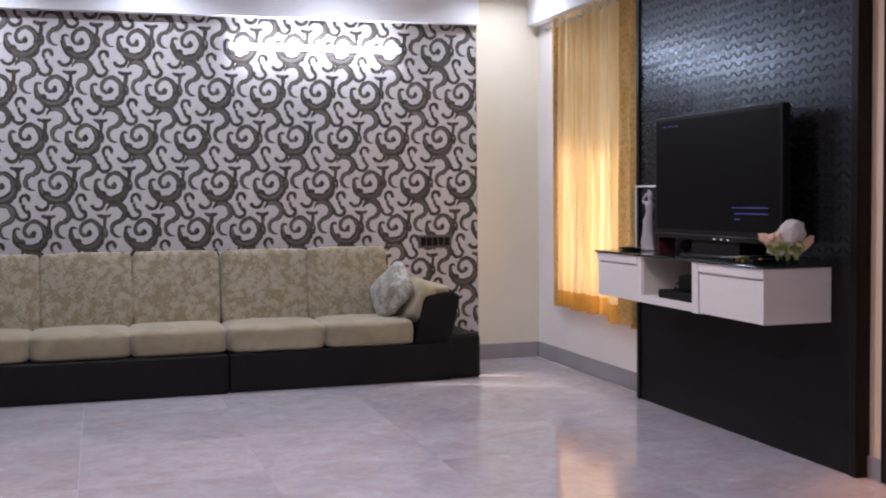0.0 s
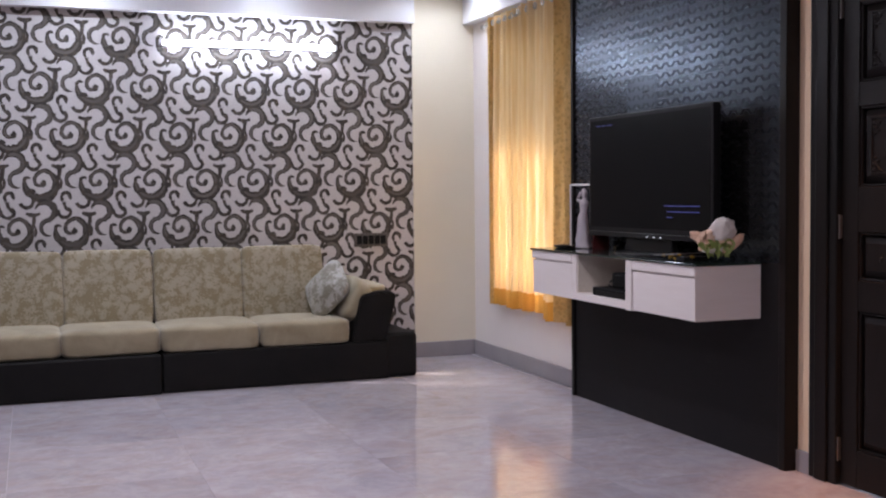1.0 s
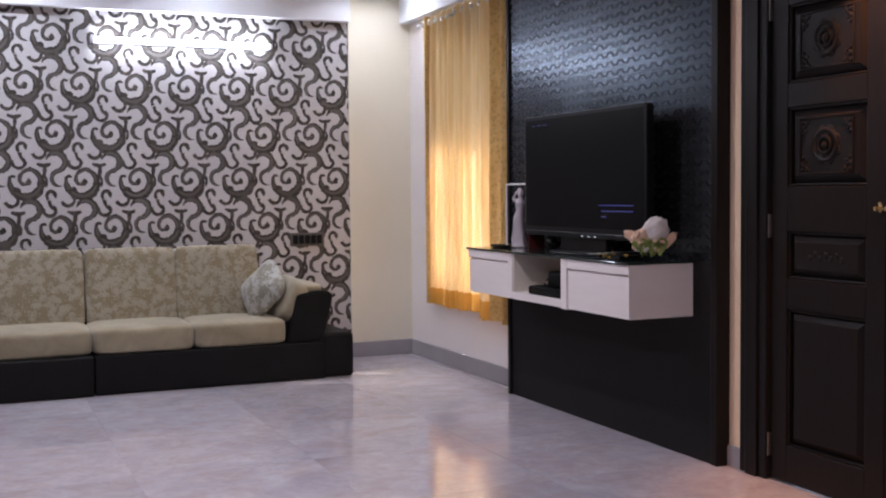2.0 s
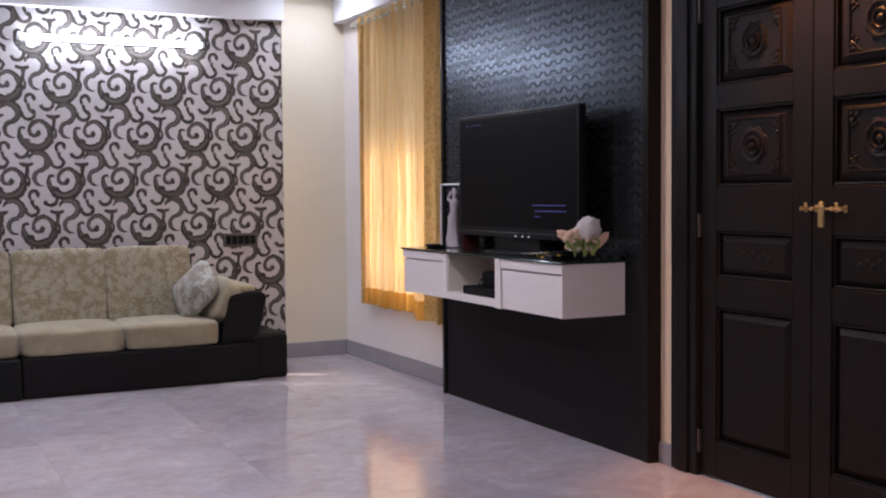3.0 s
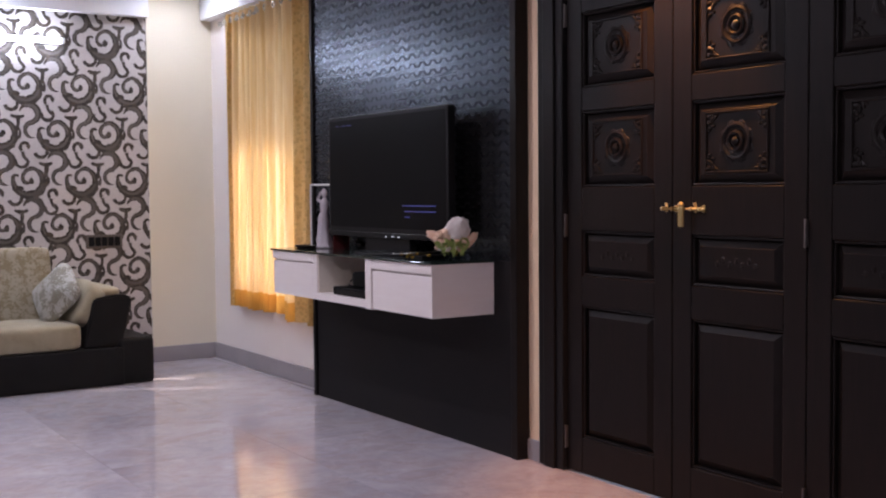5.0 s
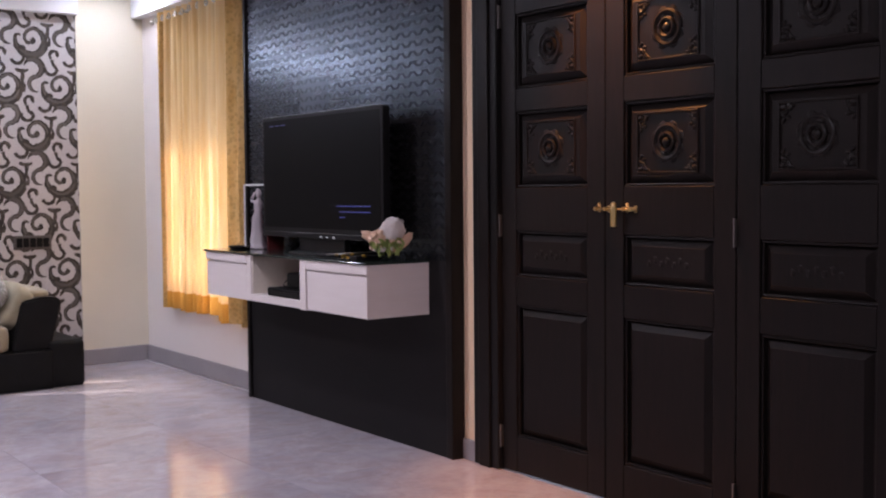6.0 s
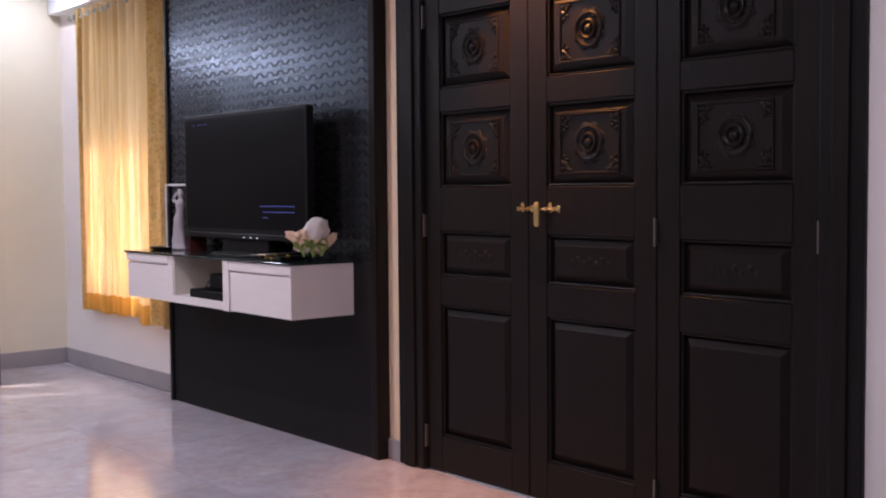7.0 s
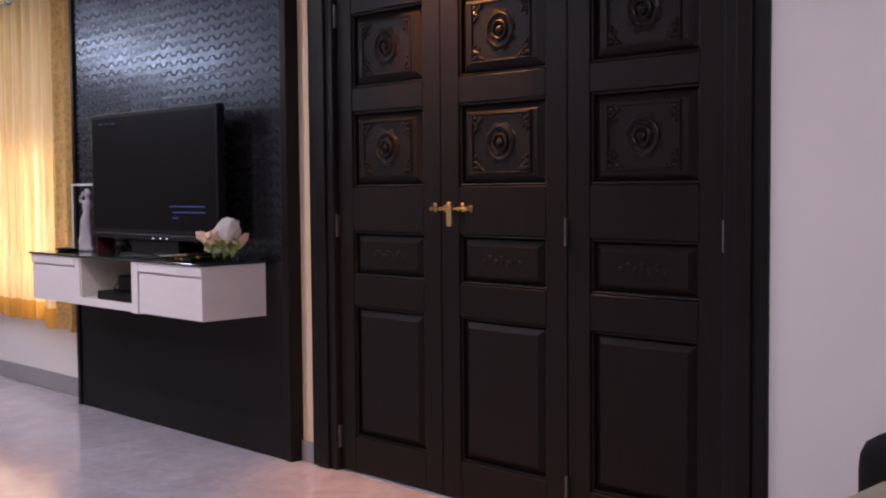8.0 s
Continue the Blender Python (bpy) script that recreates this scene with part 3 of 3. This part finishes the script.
lathe(bm, [(0, 0.012), (0.30, 0.010), (0.32, 0.005), (0.32, 0), (0, 0)], Matrix.Translation((.03, 0, 0)) @ Matrix.Diagonal((.4, 1, 1, 1)), 40)
box(bm, .015, .05, -.24, .24, .008, T0 + .02, .006)
part("stand", bm, black_plastic, tv, "glossy black pedestal foot", smooth=False)
for y0, y1, z in ((-.522, -.196, 1.2207), (-.522, -.222, 1.191), (-.272, -.221, 1.162), (.36, .41, 1.671), (.43, .47, 1.671), (.50, .535, 1.671)):
    block("screen_text", blue_screen, screen, -.004, -.0016, y0, y1, z - ZT - .0028, z - ZT + .0028, label="dim blue line of writing on the screen")
for y in (-.03, -.1, -.165):
    block("indicator", white_led, trim, -.0075, -.006, y - .008, y + .008, T0 - .001, T0 + .004, label="small lit indicator")

# ---- on and in the cabinet ----
tray = thing("tray", "small black oval dish on the glass top", "dish", (3.02, 6.13, ZT))
part("bowl", lathe(bmesh.new(), [(0, 0.004), (0.05, 0.004), (0.072, 0.016), (0.078, 0.018), (0.076, 0.012), (0.055, 0), (0, 0)], Matrix.Diagonal((0.9, 1.15, 1, 1))), black_plastic, tray, smooth=True)
# figurine, one plain shape
bm = bmesh.new()
prof = [(0, 0), (.056, 0), (.058, .014), (.050, .024), (.052, .05), (.044, .09), (.036, .13), (.039, .165), (.034, .195), (.023, .225), (.030, .255), (.033, .276), (.017, .294), (.014, .304), (.021, .318), (.023, .336), (.015, .354), (0, .360)]
lathe(bm, prof, Matrix.Diagonal((.85, 1.0, 1, 1)), 22)
rod(bm, (0, .028, .272), (-.012, .066, .292), .011, 8, .009)
rod(bm, (-.012, .066, .292), (-.008, .030, .338), .009, 8, .008)
for v in bm.verts:
    # folds of the long robe
    fold = max(0.0, 1 - v.co.z / .2) * .13 * math.sin(7 * math.atan2(v.co.y, v.co.x) + 9 * v.co.z)
    v.co.x, v.co.y = v.co.x * (1 + fold), v.co.y * (1 + fold)
for v in bm.verts:
    v.co += Vector(noise.noise_vector(v.co * 28)) * .006
    v.co.y += .012 * math.sin(v.co.z * 14)
fig = part("figurine", bm, marble_white, None, smooth=True)
fig.location = (3.09, 6.035, ZT)
tagged(fig, "white stone figurine on the glass top", "figurine")
carton = thing("display_carton", "red and white open display carton behind the figurine", "carton")
block("back_board", red_card, carton, 3.16, 3.166, 5.86, 6.0, ZT, 1.335)
block("top_board", white_card, carton, 3.06, 3.166, 5.86, 6.16, 1.335, 1.345, label="white top edge")
block("side_board", red_card, carton, 3.06, 3.16, 5.86, 5.866, ZT, 1.335)
# white strip added for the daylight in the slit beside the curtain
block("slit_light_post", white_card, carton, 3.06, 3.068, 6.152, 6.16, ZT, 1.335, label="white post standing in for the bright window slit")

# bouquet in clear wrap
bq = thing("bouquet", "wrapped bouquet of peach and white flowers", "bouquet", (3.012, 4.538, ZT))
bq.rotation_euler = (0, 0, radians(-33.6))
bq.scale = (0.88, 0.95, 1.04)
rnd = random.Random(11)


def petals(r, rnd, layers=3):
    bm = bmesh.new()
    for L in range(layers):
        k = 5 + L
        for i in range(k):
            a = 2 * math.pi * (i + 0.5 * L) / k
            m = Matrix.Rotation(a, 4, "Z") @ Matrix.Rotation(radians(25 + 25 * L), 4, "Y") @ Matrix.Translation((r * 0.35, 0, r * 0.2))
            bmesh.ops.create_icosphere(bm, subdivisions=1, radius=r * 0.5, matrix=m @ Matrix.Diagonal((0.9, 0.75, 0.28, 1)))
    return bm


for i in range(24):
    # peach heads bank up beside the wrapping, a few white ones among them
    u = i / 23
    r = rnd.uniform(.022, .034)
    f = part("flower", petals(r, rnd), petal_white if i % 6 == 3 else petal_peach, bq, smooth=True)
    side = -.082 + .156 * u
    f.matrix_basis = (Matrix.Translation((side, rnd.uniform(-.05, -.01), .052 + .045 * rnd.random() + .035 * (1 - u) * rnd.random()))
                      @ Euler((rnd.uniform(.3, 1.2), rnd.uniform(-.6, .4), rnd.uniform(-.6, .6))).to_matrix().to_4x4())
for i in range(40):
    bm = bmesh.new()
    w, ln = rnd.uniform(.014, .022), rnd.uniform(.04, .065)
    prev = None
    for k in range(6):
        u = k / 5
        hw = w * math.sin(math.pi * min(.97, max(.06, u)))
        z = .03 * math.sin(u * 2.2)
        cur = [bm.verts.new((u * ln, -hw, z + .006)), bm.verts.new((u * ln, 0, z)), bm.verts.new((u * ln, hw, z + .006))]
        if prev:
            for q in range(2):
                bm.faces.new((prev[q], prev[q + 1], cur[q + 1], cur[q]))
        prev = cur
    lf = part("leaf", bm, leaf_green, bq, smooth=True)
    lf.matrix_basis = Matrix.Translation((rnd.uniform(-.05, .075), rnd.uniform(-.06, -.015), rnd.uniform(.016, .06))) @ Euler((rnd.uniform(-.8, .8), rnd.uniform(-1.3, -.35), rnd.uniform(3.6, 5.9))).to_matrix().to_4x4()


def crumpled(centre, radii, amount, seed):
    bm = bmesh.new()
    bmesh.ops.create_icosphere(bm, subdivisions=4, radius=1.0)
    for v in bm.verts:
        d = v.co.normalized()
        n = noise.noise(d * 1.9 + Vector((seed, 0, 0))) * .5 + abs(noise.noise(d * 4.5 + Vector((0, seed, 0)))) * .35
        v.co = Vector(centre) + Vector([d[k] * radii[k] for k in range(3)]) * (1 + n * amount)
    return bm


w = part("wrap", crumpled((0, 0, 0), (.078, .05, .056), .5, 3.1), film_wrap, bq, "crumpled pale wrapping", smooth=True)
w.matrix_basis = Matrix.Translation((.024, .0, .134)) @ Euler((0, radians(-34), 0)).to_matrix().to_4x4()
w = part("wrap", crumpled((0, 0, 0), (.062, .042, .04), .55, 5.7), petal_peach, bq, "crumpled peach wrapping", smooth=True)
w.matrix_basis = Matrix.Translation((-.035, -.008, .105)) @ Euler((0, radians(-38), 0)).to_matrix().to_4x4()
for k, (x, tilt) in enumerate(((.085, 18), (.098, 52), (-.075, -62))):
    # loose paper tips that fan out at the sides
    p = part("paper_tip", crumpled((0, 0, .03), (.022, .008, .05), .6, 7.7 + k), petal_peach, bq, "loose peach paper tip", smooth=True)
    p.matrix_basis = Matrix.Translation((x * .82, .01, .075 + .02 * (k == 2))) @ Euler((0, radians(tilt), 0)).to_matrix().to_4x4()

gift = thing("open_box", "flat silver and black box with gold bits", "box", (2.97, 4.735, ZT))
block("tray_base", black_plastic, gift, -.06, .08, -.09, .09, 0, .022, .003)
block("lid", steel, gift, -.07, .09, -.02, .15, .030, .036, .002, "silver lid lying askew").rotation_euler = (radians(-4), 0, radians(12))
for i in range(9):
    p = part("sweet", ball(bmesh.new(), (0, 0, 0), .013, 1, (1, 1, .7)), gold_foil, gift)
    p.location = (rnd.uniform(-.08, -.02), rnd.uniform(-.10, .10), rnd.uniform(.012, .03))

stb = thing("set_top_box", "flat black set-top box in the niche", "set-top box", (2.96, 5.30, CZ0 + .041))
block("case", matt_black, stb, -.08, .11, -.17, .23, .0, .045, .008)
block("front_strip", black_plastic, stb, -.0815, -.08, -.14, .19, .008, .03, label="glossy front strip")
gadget = thing("speaker_box", "small black device on the set-top box", "speaker", (2.97, 5.255, CZ0 + .087))
block("case", matt_black, gadget, -.05, .08, -.11, .13, 0, .085, .014)
bm = bmesh.new()
ring = [bm.verts.new((-.03 + .01 * math.sin(a * 2), .15 + .035 * math.cos(a), .025 + .02 * math.sin(a))) for a in (2 * math.pi * i / 14 for i in range(14))]
for a, b in zip(ring, ring[1:]):
    rod(bm, a.co, b.co, .004, 6)
part("cable", bm, black_plastic, gadget, "coiled black cable")

# ---- tube light and switch plate on the wallpaper ----
tube = thing("tube_light", "lit white tube light on the wallpaper", "wall light", (1.545, YN, 2.405))
fitting = block("fitting", ceiling_white, tube, -.655, .655, -.03, -.0008, -.022, .022, .006, "white metal batten")
part("tube", rod(bmesh.new(), (-.635, -.048, 0), (.635, -.048, 0), .016, 20), glow, tube, "glowing white tube", smooth=True)
for s in (-1, 1):
    block("end_cap", ceiling_white, fitting, s * .645 - .012, s * .645 + .012, -.068, -.03, -.02, .02, .005)
sw = thing("switch_plate", "dark brown modular switch plate on the wallpaper", "switch plate", (2.468, YN, .941))
plate = block("plate", dark_plate, sw, -.137, .137, -.012, -.0008, -.052, .052, .006)
for i in range(5):
    x = -.096 + i * .048
    block("switch", black_plastic, plate, x - .021, x + .021, -.017, -.0125, -.034, .034, .004)


# ---- sofa: two modules along the wallpaper ----
def sofa_module(x0, x1, front, label):
    s = thing("sofa", label, "sofa", (0, 0, 0), "sofa modules along the wallpaper")
    block("plinth", leather, s, x0, x1, front, 8.40, .0, .262, .015, "black leather plinth", 3)
    return s


SOFA_R, SOFA_L = .772, -1.13
left = sofa_module(SOFA_L, .766, 7.50, "beige three-seat sofa module on black plinth")
right = sofa_module(SOFA_R, 2.33, 7.53, "beige sofa module with one slanted black arm")
seat_edges = [(left, -1.13, -.48), (left, -.48, .146), (left, .146, .768), (right, .776, 1.43), (right, 1.43, 2.06)]
for i, (s, a, b) in enumerate(seat_edges):
    m = Matrix.Translation(((a + b) / 2, 7.84, .345))
    part("seat_cushion", cushion(bmesh.new(), b - a - .002, .60, .178, m, 9, .12, .004, 15, i), beige_plain, s, smooth=True)
back_edges = [(left, -1.04, -.43), (left, -.43, .18), (left, .18, .775), (right, .785, 1.40), (right, 1.40, 2.0)]
for i, (s, a, b) in enumerate(back_edges):
    m = Matrix.Translation(((a + b) / 2, 8.15, .655)) @ Matrix.Rotation(radians(-9), 4, "X")
    part("back_cushion", cushion(bmesh.new(), b - a - .004, .17, .53, m, 18, .10, .005, 15, i + 20), beige_flower, s, "floral beige back cushion", smooth=True)
block("back_rail", leather, left, SOFA_L, .766, 8.27, 8.40, .262, .80, .02)
block("back_rail", leather, right, SOFA_R, 2.0, 8.27, 8.40, .262, .80, .02)
# slanted arm
bm = bmesh.new()
sec = [(2.07, .255), (2.325, .255), (2.40, .585), (2.385, .605), (2.30, .612), (2.155, .595), (2.135, .575)]
fr = [bm.verts.new((x, 7.57, z)) for x, z in sec]
bk = [bm.verts.new((x, 8.36, z)) for x, z in sec]
bm.faces.new(fr[::-1])
bm.faces.new(bk)
for i in range(len(sec)):
    j = (i + 1) % len(sec)
    bm.faces.new((fr[i], fr[j], bk[j], bk[i]))
bmesh.ops.recalc_face_normals(bm, faces=bm.faces)
bmesh.ops.bevel(bm, geom=[e for e in bm.edges], offset=.012, segments=2, affect="EDGES")
arm = part("arm", bm, leather, right, "slanted black leather arm", smooth=False)
m = Matrix.Translation((2.14, 7.96, .54)) @ Matrix.Rotation(radians(24), 4, "Y")
part("arm_pad", cushion(bmesh.new(), .16, .72, .30, m, 5, .12, .004, 9, 3), beige_plain, arm, "beige padded arm lining", smooth=True)
m = Matrix.Translation((2.25, 8.0, .625)) @ Matrix.Rotation(radians(4), 4, "Y")
part("arm_pad", cushion(bmesh.new(), .24, .70, .07, m, 5, .12, .003, 9, 5), beige_plain, arm, "beige padded arm top", smooth=True)
block("end_block", leather, right, 2.30, 2.545, 7.55, 8.40, 0, .315, .03, "low black leather end block", 4)

pil = thing("scatter_pillow", "silvery floral scatter pillow leaning on the arm", "pillow", (1.965, 7.84, .62))
bm = bmesh.new()
cushion(bm, .34, .13, .34, Matrix(), 4.5, .35, .006, 11, 9)
for v in bm.verts:
    u, w = abs(v.co.x) / .2, abs(v.co.z) / .2
    v.co.y *= max(.12, 1 - (max(u, w)) ** 3 * .85)
    v.co.x *= 1 + .10 * w * w
    v.co.z *= 1 + .10 * u * u
part("cover", bm, pillow_cloth, pil, smooth=True)
pil.rotation_euler = (radians(-32), radians(38), radians(-86))

# ---- lounge chair by the wall ----
lc = thing("lounge_chair", "low black leather chair with beige seat cushion", "armchair", (0, 0, 0))
block("plinth", leather, lc, 2.62, 3.27, .55, 1.37, 0, .29, .015, "black leather plinth", 3)
part("seat_cushion", cushion(bmesh.new(), .56, .80, .17, Matrix.Translation((2.89, .945, .405)), 9, .08, .004, 9, 2), beige_plain, lc, smooth=True)
part("backrest", cushion(bmesh.new(), .16, .95, .40, Matrix.Translation((3.17, .96, .41)), 6, .06, .003, 9, 6), leather, lc, "black leather backrest", smooth=True)
block("back_foot", leather, lc, 3.10, 3.27, .56, 1.44, 0, .30, .01)


# ---- door: three carved leaves in a dark frame ----
door = structure(thing("door_1", "closed dark carved wooden door with three leaves", "door"), "closed dark carved wooden door with three leaves", "door")
LZ = 2.30
for a, b in ((1.978, DY0), (DY1, 4.006)):
    lo, hi = min(a, b), max(a, b)
    block("jamb", black_edge, door, XW - .02, XW + .12, lo, hi, 0, DZ, .006, "black polished door jamb")
    block("jamb_bead", dark_wood, door, XW - .032, XW - .0205, lo + .05, hi - .05, 0, DZ, .005, "raised dark bead")
block("head", black_edge, door, XW - .02, XW + .12, 1.978, 4.006, LZ, DZ, .006, "black polished door head")
LW = .673
FACE = XW + .005      # front of stiles and rails
PANELS = ((1.752, 2.085, True), (1.308, 1.648, True), (.908, 1.114, False), (.17, .775, False))


def frustum(bm, x0, x1, y0, y1, z0, z1, inset):
    """A raised field whose edges slope in towards its front (low x)."""
    a = [bm.verts.new((x1, y, z)) for y, z in ((y0, z0), (y1, z0), (y1, z1), (y0, z1))]
    b = [bm.verts.new((x0, y, z)) for y, z in ((y0 + inset, z0 + inset), (y1 - inset, z0 + inset), (y1 - inset, z1 - inset), (y0 + inset, z1 - inset))]
    for i in range(4):
        j = (i + 1) % 4
        bm.faces.new((a[i], b[i], b[j], a[j]))
    bm.faces.new((b[0], b[3], b[2], b[1]))
    return bm


def carved_panel(z0, z1, rose, hw):
    """Raised field, border line and rosette, facing low x, centred on y = 0."""
    bm = bmesh.new()
    back = FACE + .028
    frustum(bm, FACE + .004, back, -hw + .014, hw - .014, z0 + .014, z1 - .014, .032)
    zc, hh = (z0 + z1) / 2, (z1 - z0) / 2
    f = FACE + .004
    if rose:
        w, wz = .150, .112
        for y0, y1, za, zb in ((-w - .008, w + .008, zc + wz, zc + wz + .008), (-w - .008, w + .008, zc - wz - .008, zc - wz), (-w - .008, -w, zc - wz, zc + wz), (w, w + .008, zc - wz, zc + wz)):
            box(bm, f - .007, f, y0, y1, za, zb, .002, 1)
        m = Matrix.Translation((f, 0, zc)) @ Matrix.Rotation(radians(-90), 4, "Y")
        s = .95
        lathe(bm, [(.078 * s, 0), (.076 * s, .007), (.068 * s, .011), (.060 * s, .008), (.056 * s, .002), (.046 * s, .002), (.043 * s, .011), (.036 * s, .015), (.029 * s, .011),
                   (.027 * s, .003), (.020 * s, .003), (.018 * s, .012), (.010 * s, .018), (0, .020)], m, 32)
        for i in range(8):
            a = 2 * math.pi * (i + .5) / 8
            bmesh.ops.create_icosphere(bm, subdivisions=1, radius=.034 * s, matrix=Matrix.Translation((f + .002, .064 * s * math.cos(a), zc + .064 * s * math.sin(a))) @ Matrix.Diagonal((.28, 1, 1, 1)))
        for sy in (-1, 1):
            for sz in (-1, 1):
                for k, (p, q) in enumerate(((.138, .100), (.138, .076), (.112, .100), (.124, .086), (.138, .052), (.118, .064), (.100, .104))):
                    bmesh.ops.create_icosphere(bm, subdivisions=1, radius=(.015 - .001 * k) * s, matrix=Matrix.Translation((f - .002, sy * p, zc + sz * q)) @ Matrix.Rotation(.6 * k, 4, "X") @ Matrix.Diagonal((.5, 1.3, .8, 1)))
    elif z1 - z0 < .3:
        for k in range(-3, 4):
            bmesh.ops.create_icosphere(bm, subdivisions=1, radius=.014, matrix=Matrix.Translation((f + .002, k * .032, zc + .008 * (-1) ** k)) @ Matrix.Diagonal((.4, 1, 1.3, 1)))
    return bm


leaf_mid = (3.668, 2.993, 2.318)
for n, yc in enumerate(leaf_mid):
    bm = bmesh.new()
    h, pw = LW / 2 - .0015, .232
    box(bm, FACE + .028, FACE + .045, -h, h, .008, LZ - .002)
    for a, b in ((-h, -pw), (pw, h)):
        box(bm, FACE, FACE + .028, a, b, .008, LZ - .002, .003, 1)
    zs = [.008] + [v for p in sorted(PANELS) for v in p[:2]] + [LZ - .002]
    for a, b in zip(zs[::2], zs[1::2]):
        box(bm, FACE + .0005, FACE + .028, -pw, pw, a, b, .003, 1)
    leaf = part("leaf", bm, dark_wood, door, "carved dark wooden door leaf")
    leaf.location.y = yc
    for z0, z1, rose in PANELS:
        part("carved_panel", carved_panel(z0, z1, rose, pw), dark_wood, leaf, "raised carved panel" if rose else "raised panel")
        # moulding round the recess
        bm = bmesh.new()
        for za, zb, ya, yb in ((z0, z0 + .012, -pw, pw), (z1 - .012, z1, -pw, pw), (z0 + .012, z1 - .012, -pw, -pw + .012), (z0 + .012, z1 - .012, pw - .012, pw)):
            box(bm, FACE + .008, FACE + .028, ya, yb, za, zb, .005, 2)
        part("moulding", bm, dark_wood, leaf)
for y in (4.002, 2.655, 1.984):
    for z in (2.085, 1.135, .16):
        bm = bmesh.new()
        rod(bm, (XW - .009, y, z - .053), (XW - .009, y, z + .053), .0032, 10)
        box(bm, XW - .006, FACE, y - .004, y + .004, z - .05, z + .05)
        part("hinge", bm, hinge_steel, door, "steel butt hinge", smooth=False)
bolt = part("bolt", rod(bmesh.new(), (FACE - .022, 3.372, 1.217), (FACE - .022, 3.14, 1.217), .004, 12), brass, door, "brass sliding door bolt", smooth=True)
for y in (3.36, 3.305, 3.20, 3.155):
    bm = bmesh.new()
    box(bm, FACE - .033, FACE, y - .006, y + .006, 1.209, 1.225, .003)
    box(bm, FACE - .004, FACE - .0003, y - .008, y + .008, 1.203, 1.231, .002)
    part("staple", bm, brass, bolt)
part("knob", ball(bmesh.new(), (FACE - .03, 3.335, 1.236), .007), brass, bolt, smooth=True)
part("knob", ball(bmesh.new(), (FACE - .03, 3.175, 1.236), .007), brass, bolt, smooth=True)
bm = bmesh.new()
box(bm, FACE - .040, FACE - .030, 3.232, 3.262, 1.145, 1.23, .008)
ball(bm, (FACE - .035, 3.247, 1.235), .012, 2)
part("hasp", bm, brass, bolt, "pale brass hasp plate")

# ---- floor tiles ----
floor = structure(block("floor", grout, None, XL - .2, XW + .2, YS - .2, YN + .3, -0.1, -0.002), "polished greyish pink marble tile floor", "floor")
TS = 0.85
shared = {}
x = .70 - 4 * TS
while x < XW:
    y = 6.11 - 10 * TS
    while y < YW:
        a, b, c, d = max(x, XL), min(x + TS, XW), max(y, YS), min(y + TS, YW)
        if b - a > .02 and d - c > .02:
            key = (round(b - a, 3), round(d - c, 3))
            if key not in shared:
                q = part("tile", box(bmesh.new(), -key[0] / 2 + .0006, key[0] / 2 - .0006, -key[1] / 2 + .0006, key[1] / 2 - .0006, -.012, 0), tile, floor)
                shared[key] = q.data
            else:
                q = new("tile", shared[key])
                q.parent = floor
            q.location = ((a + b) / 2, (c + d) / 2, 0)
        y += TS
    x += TS
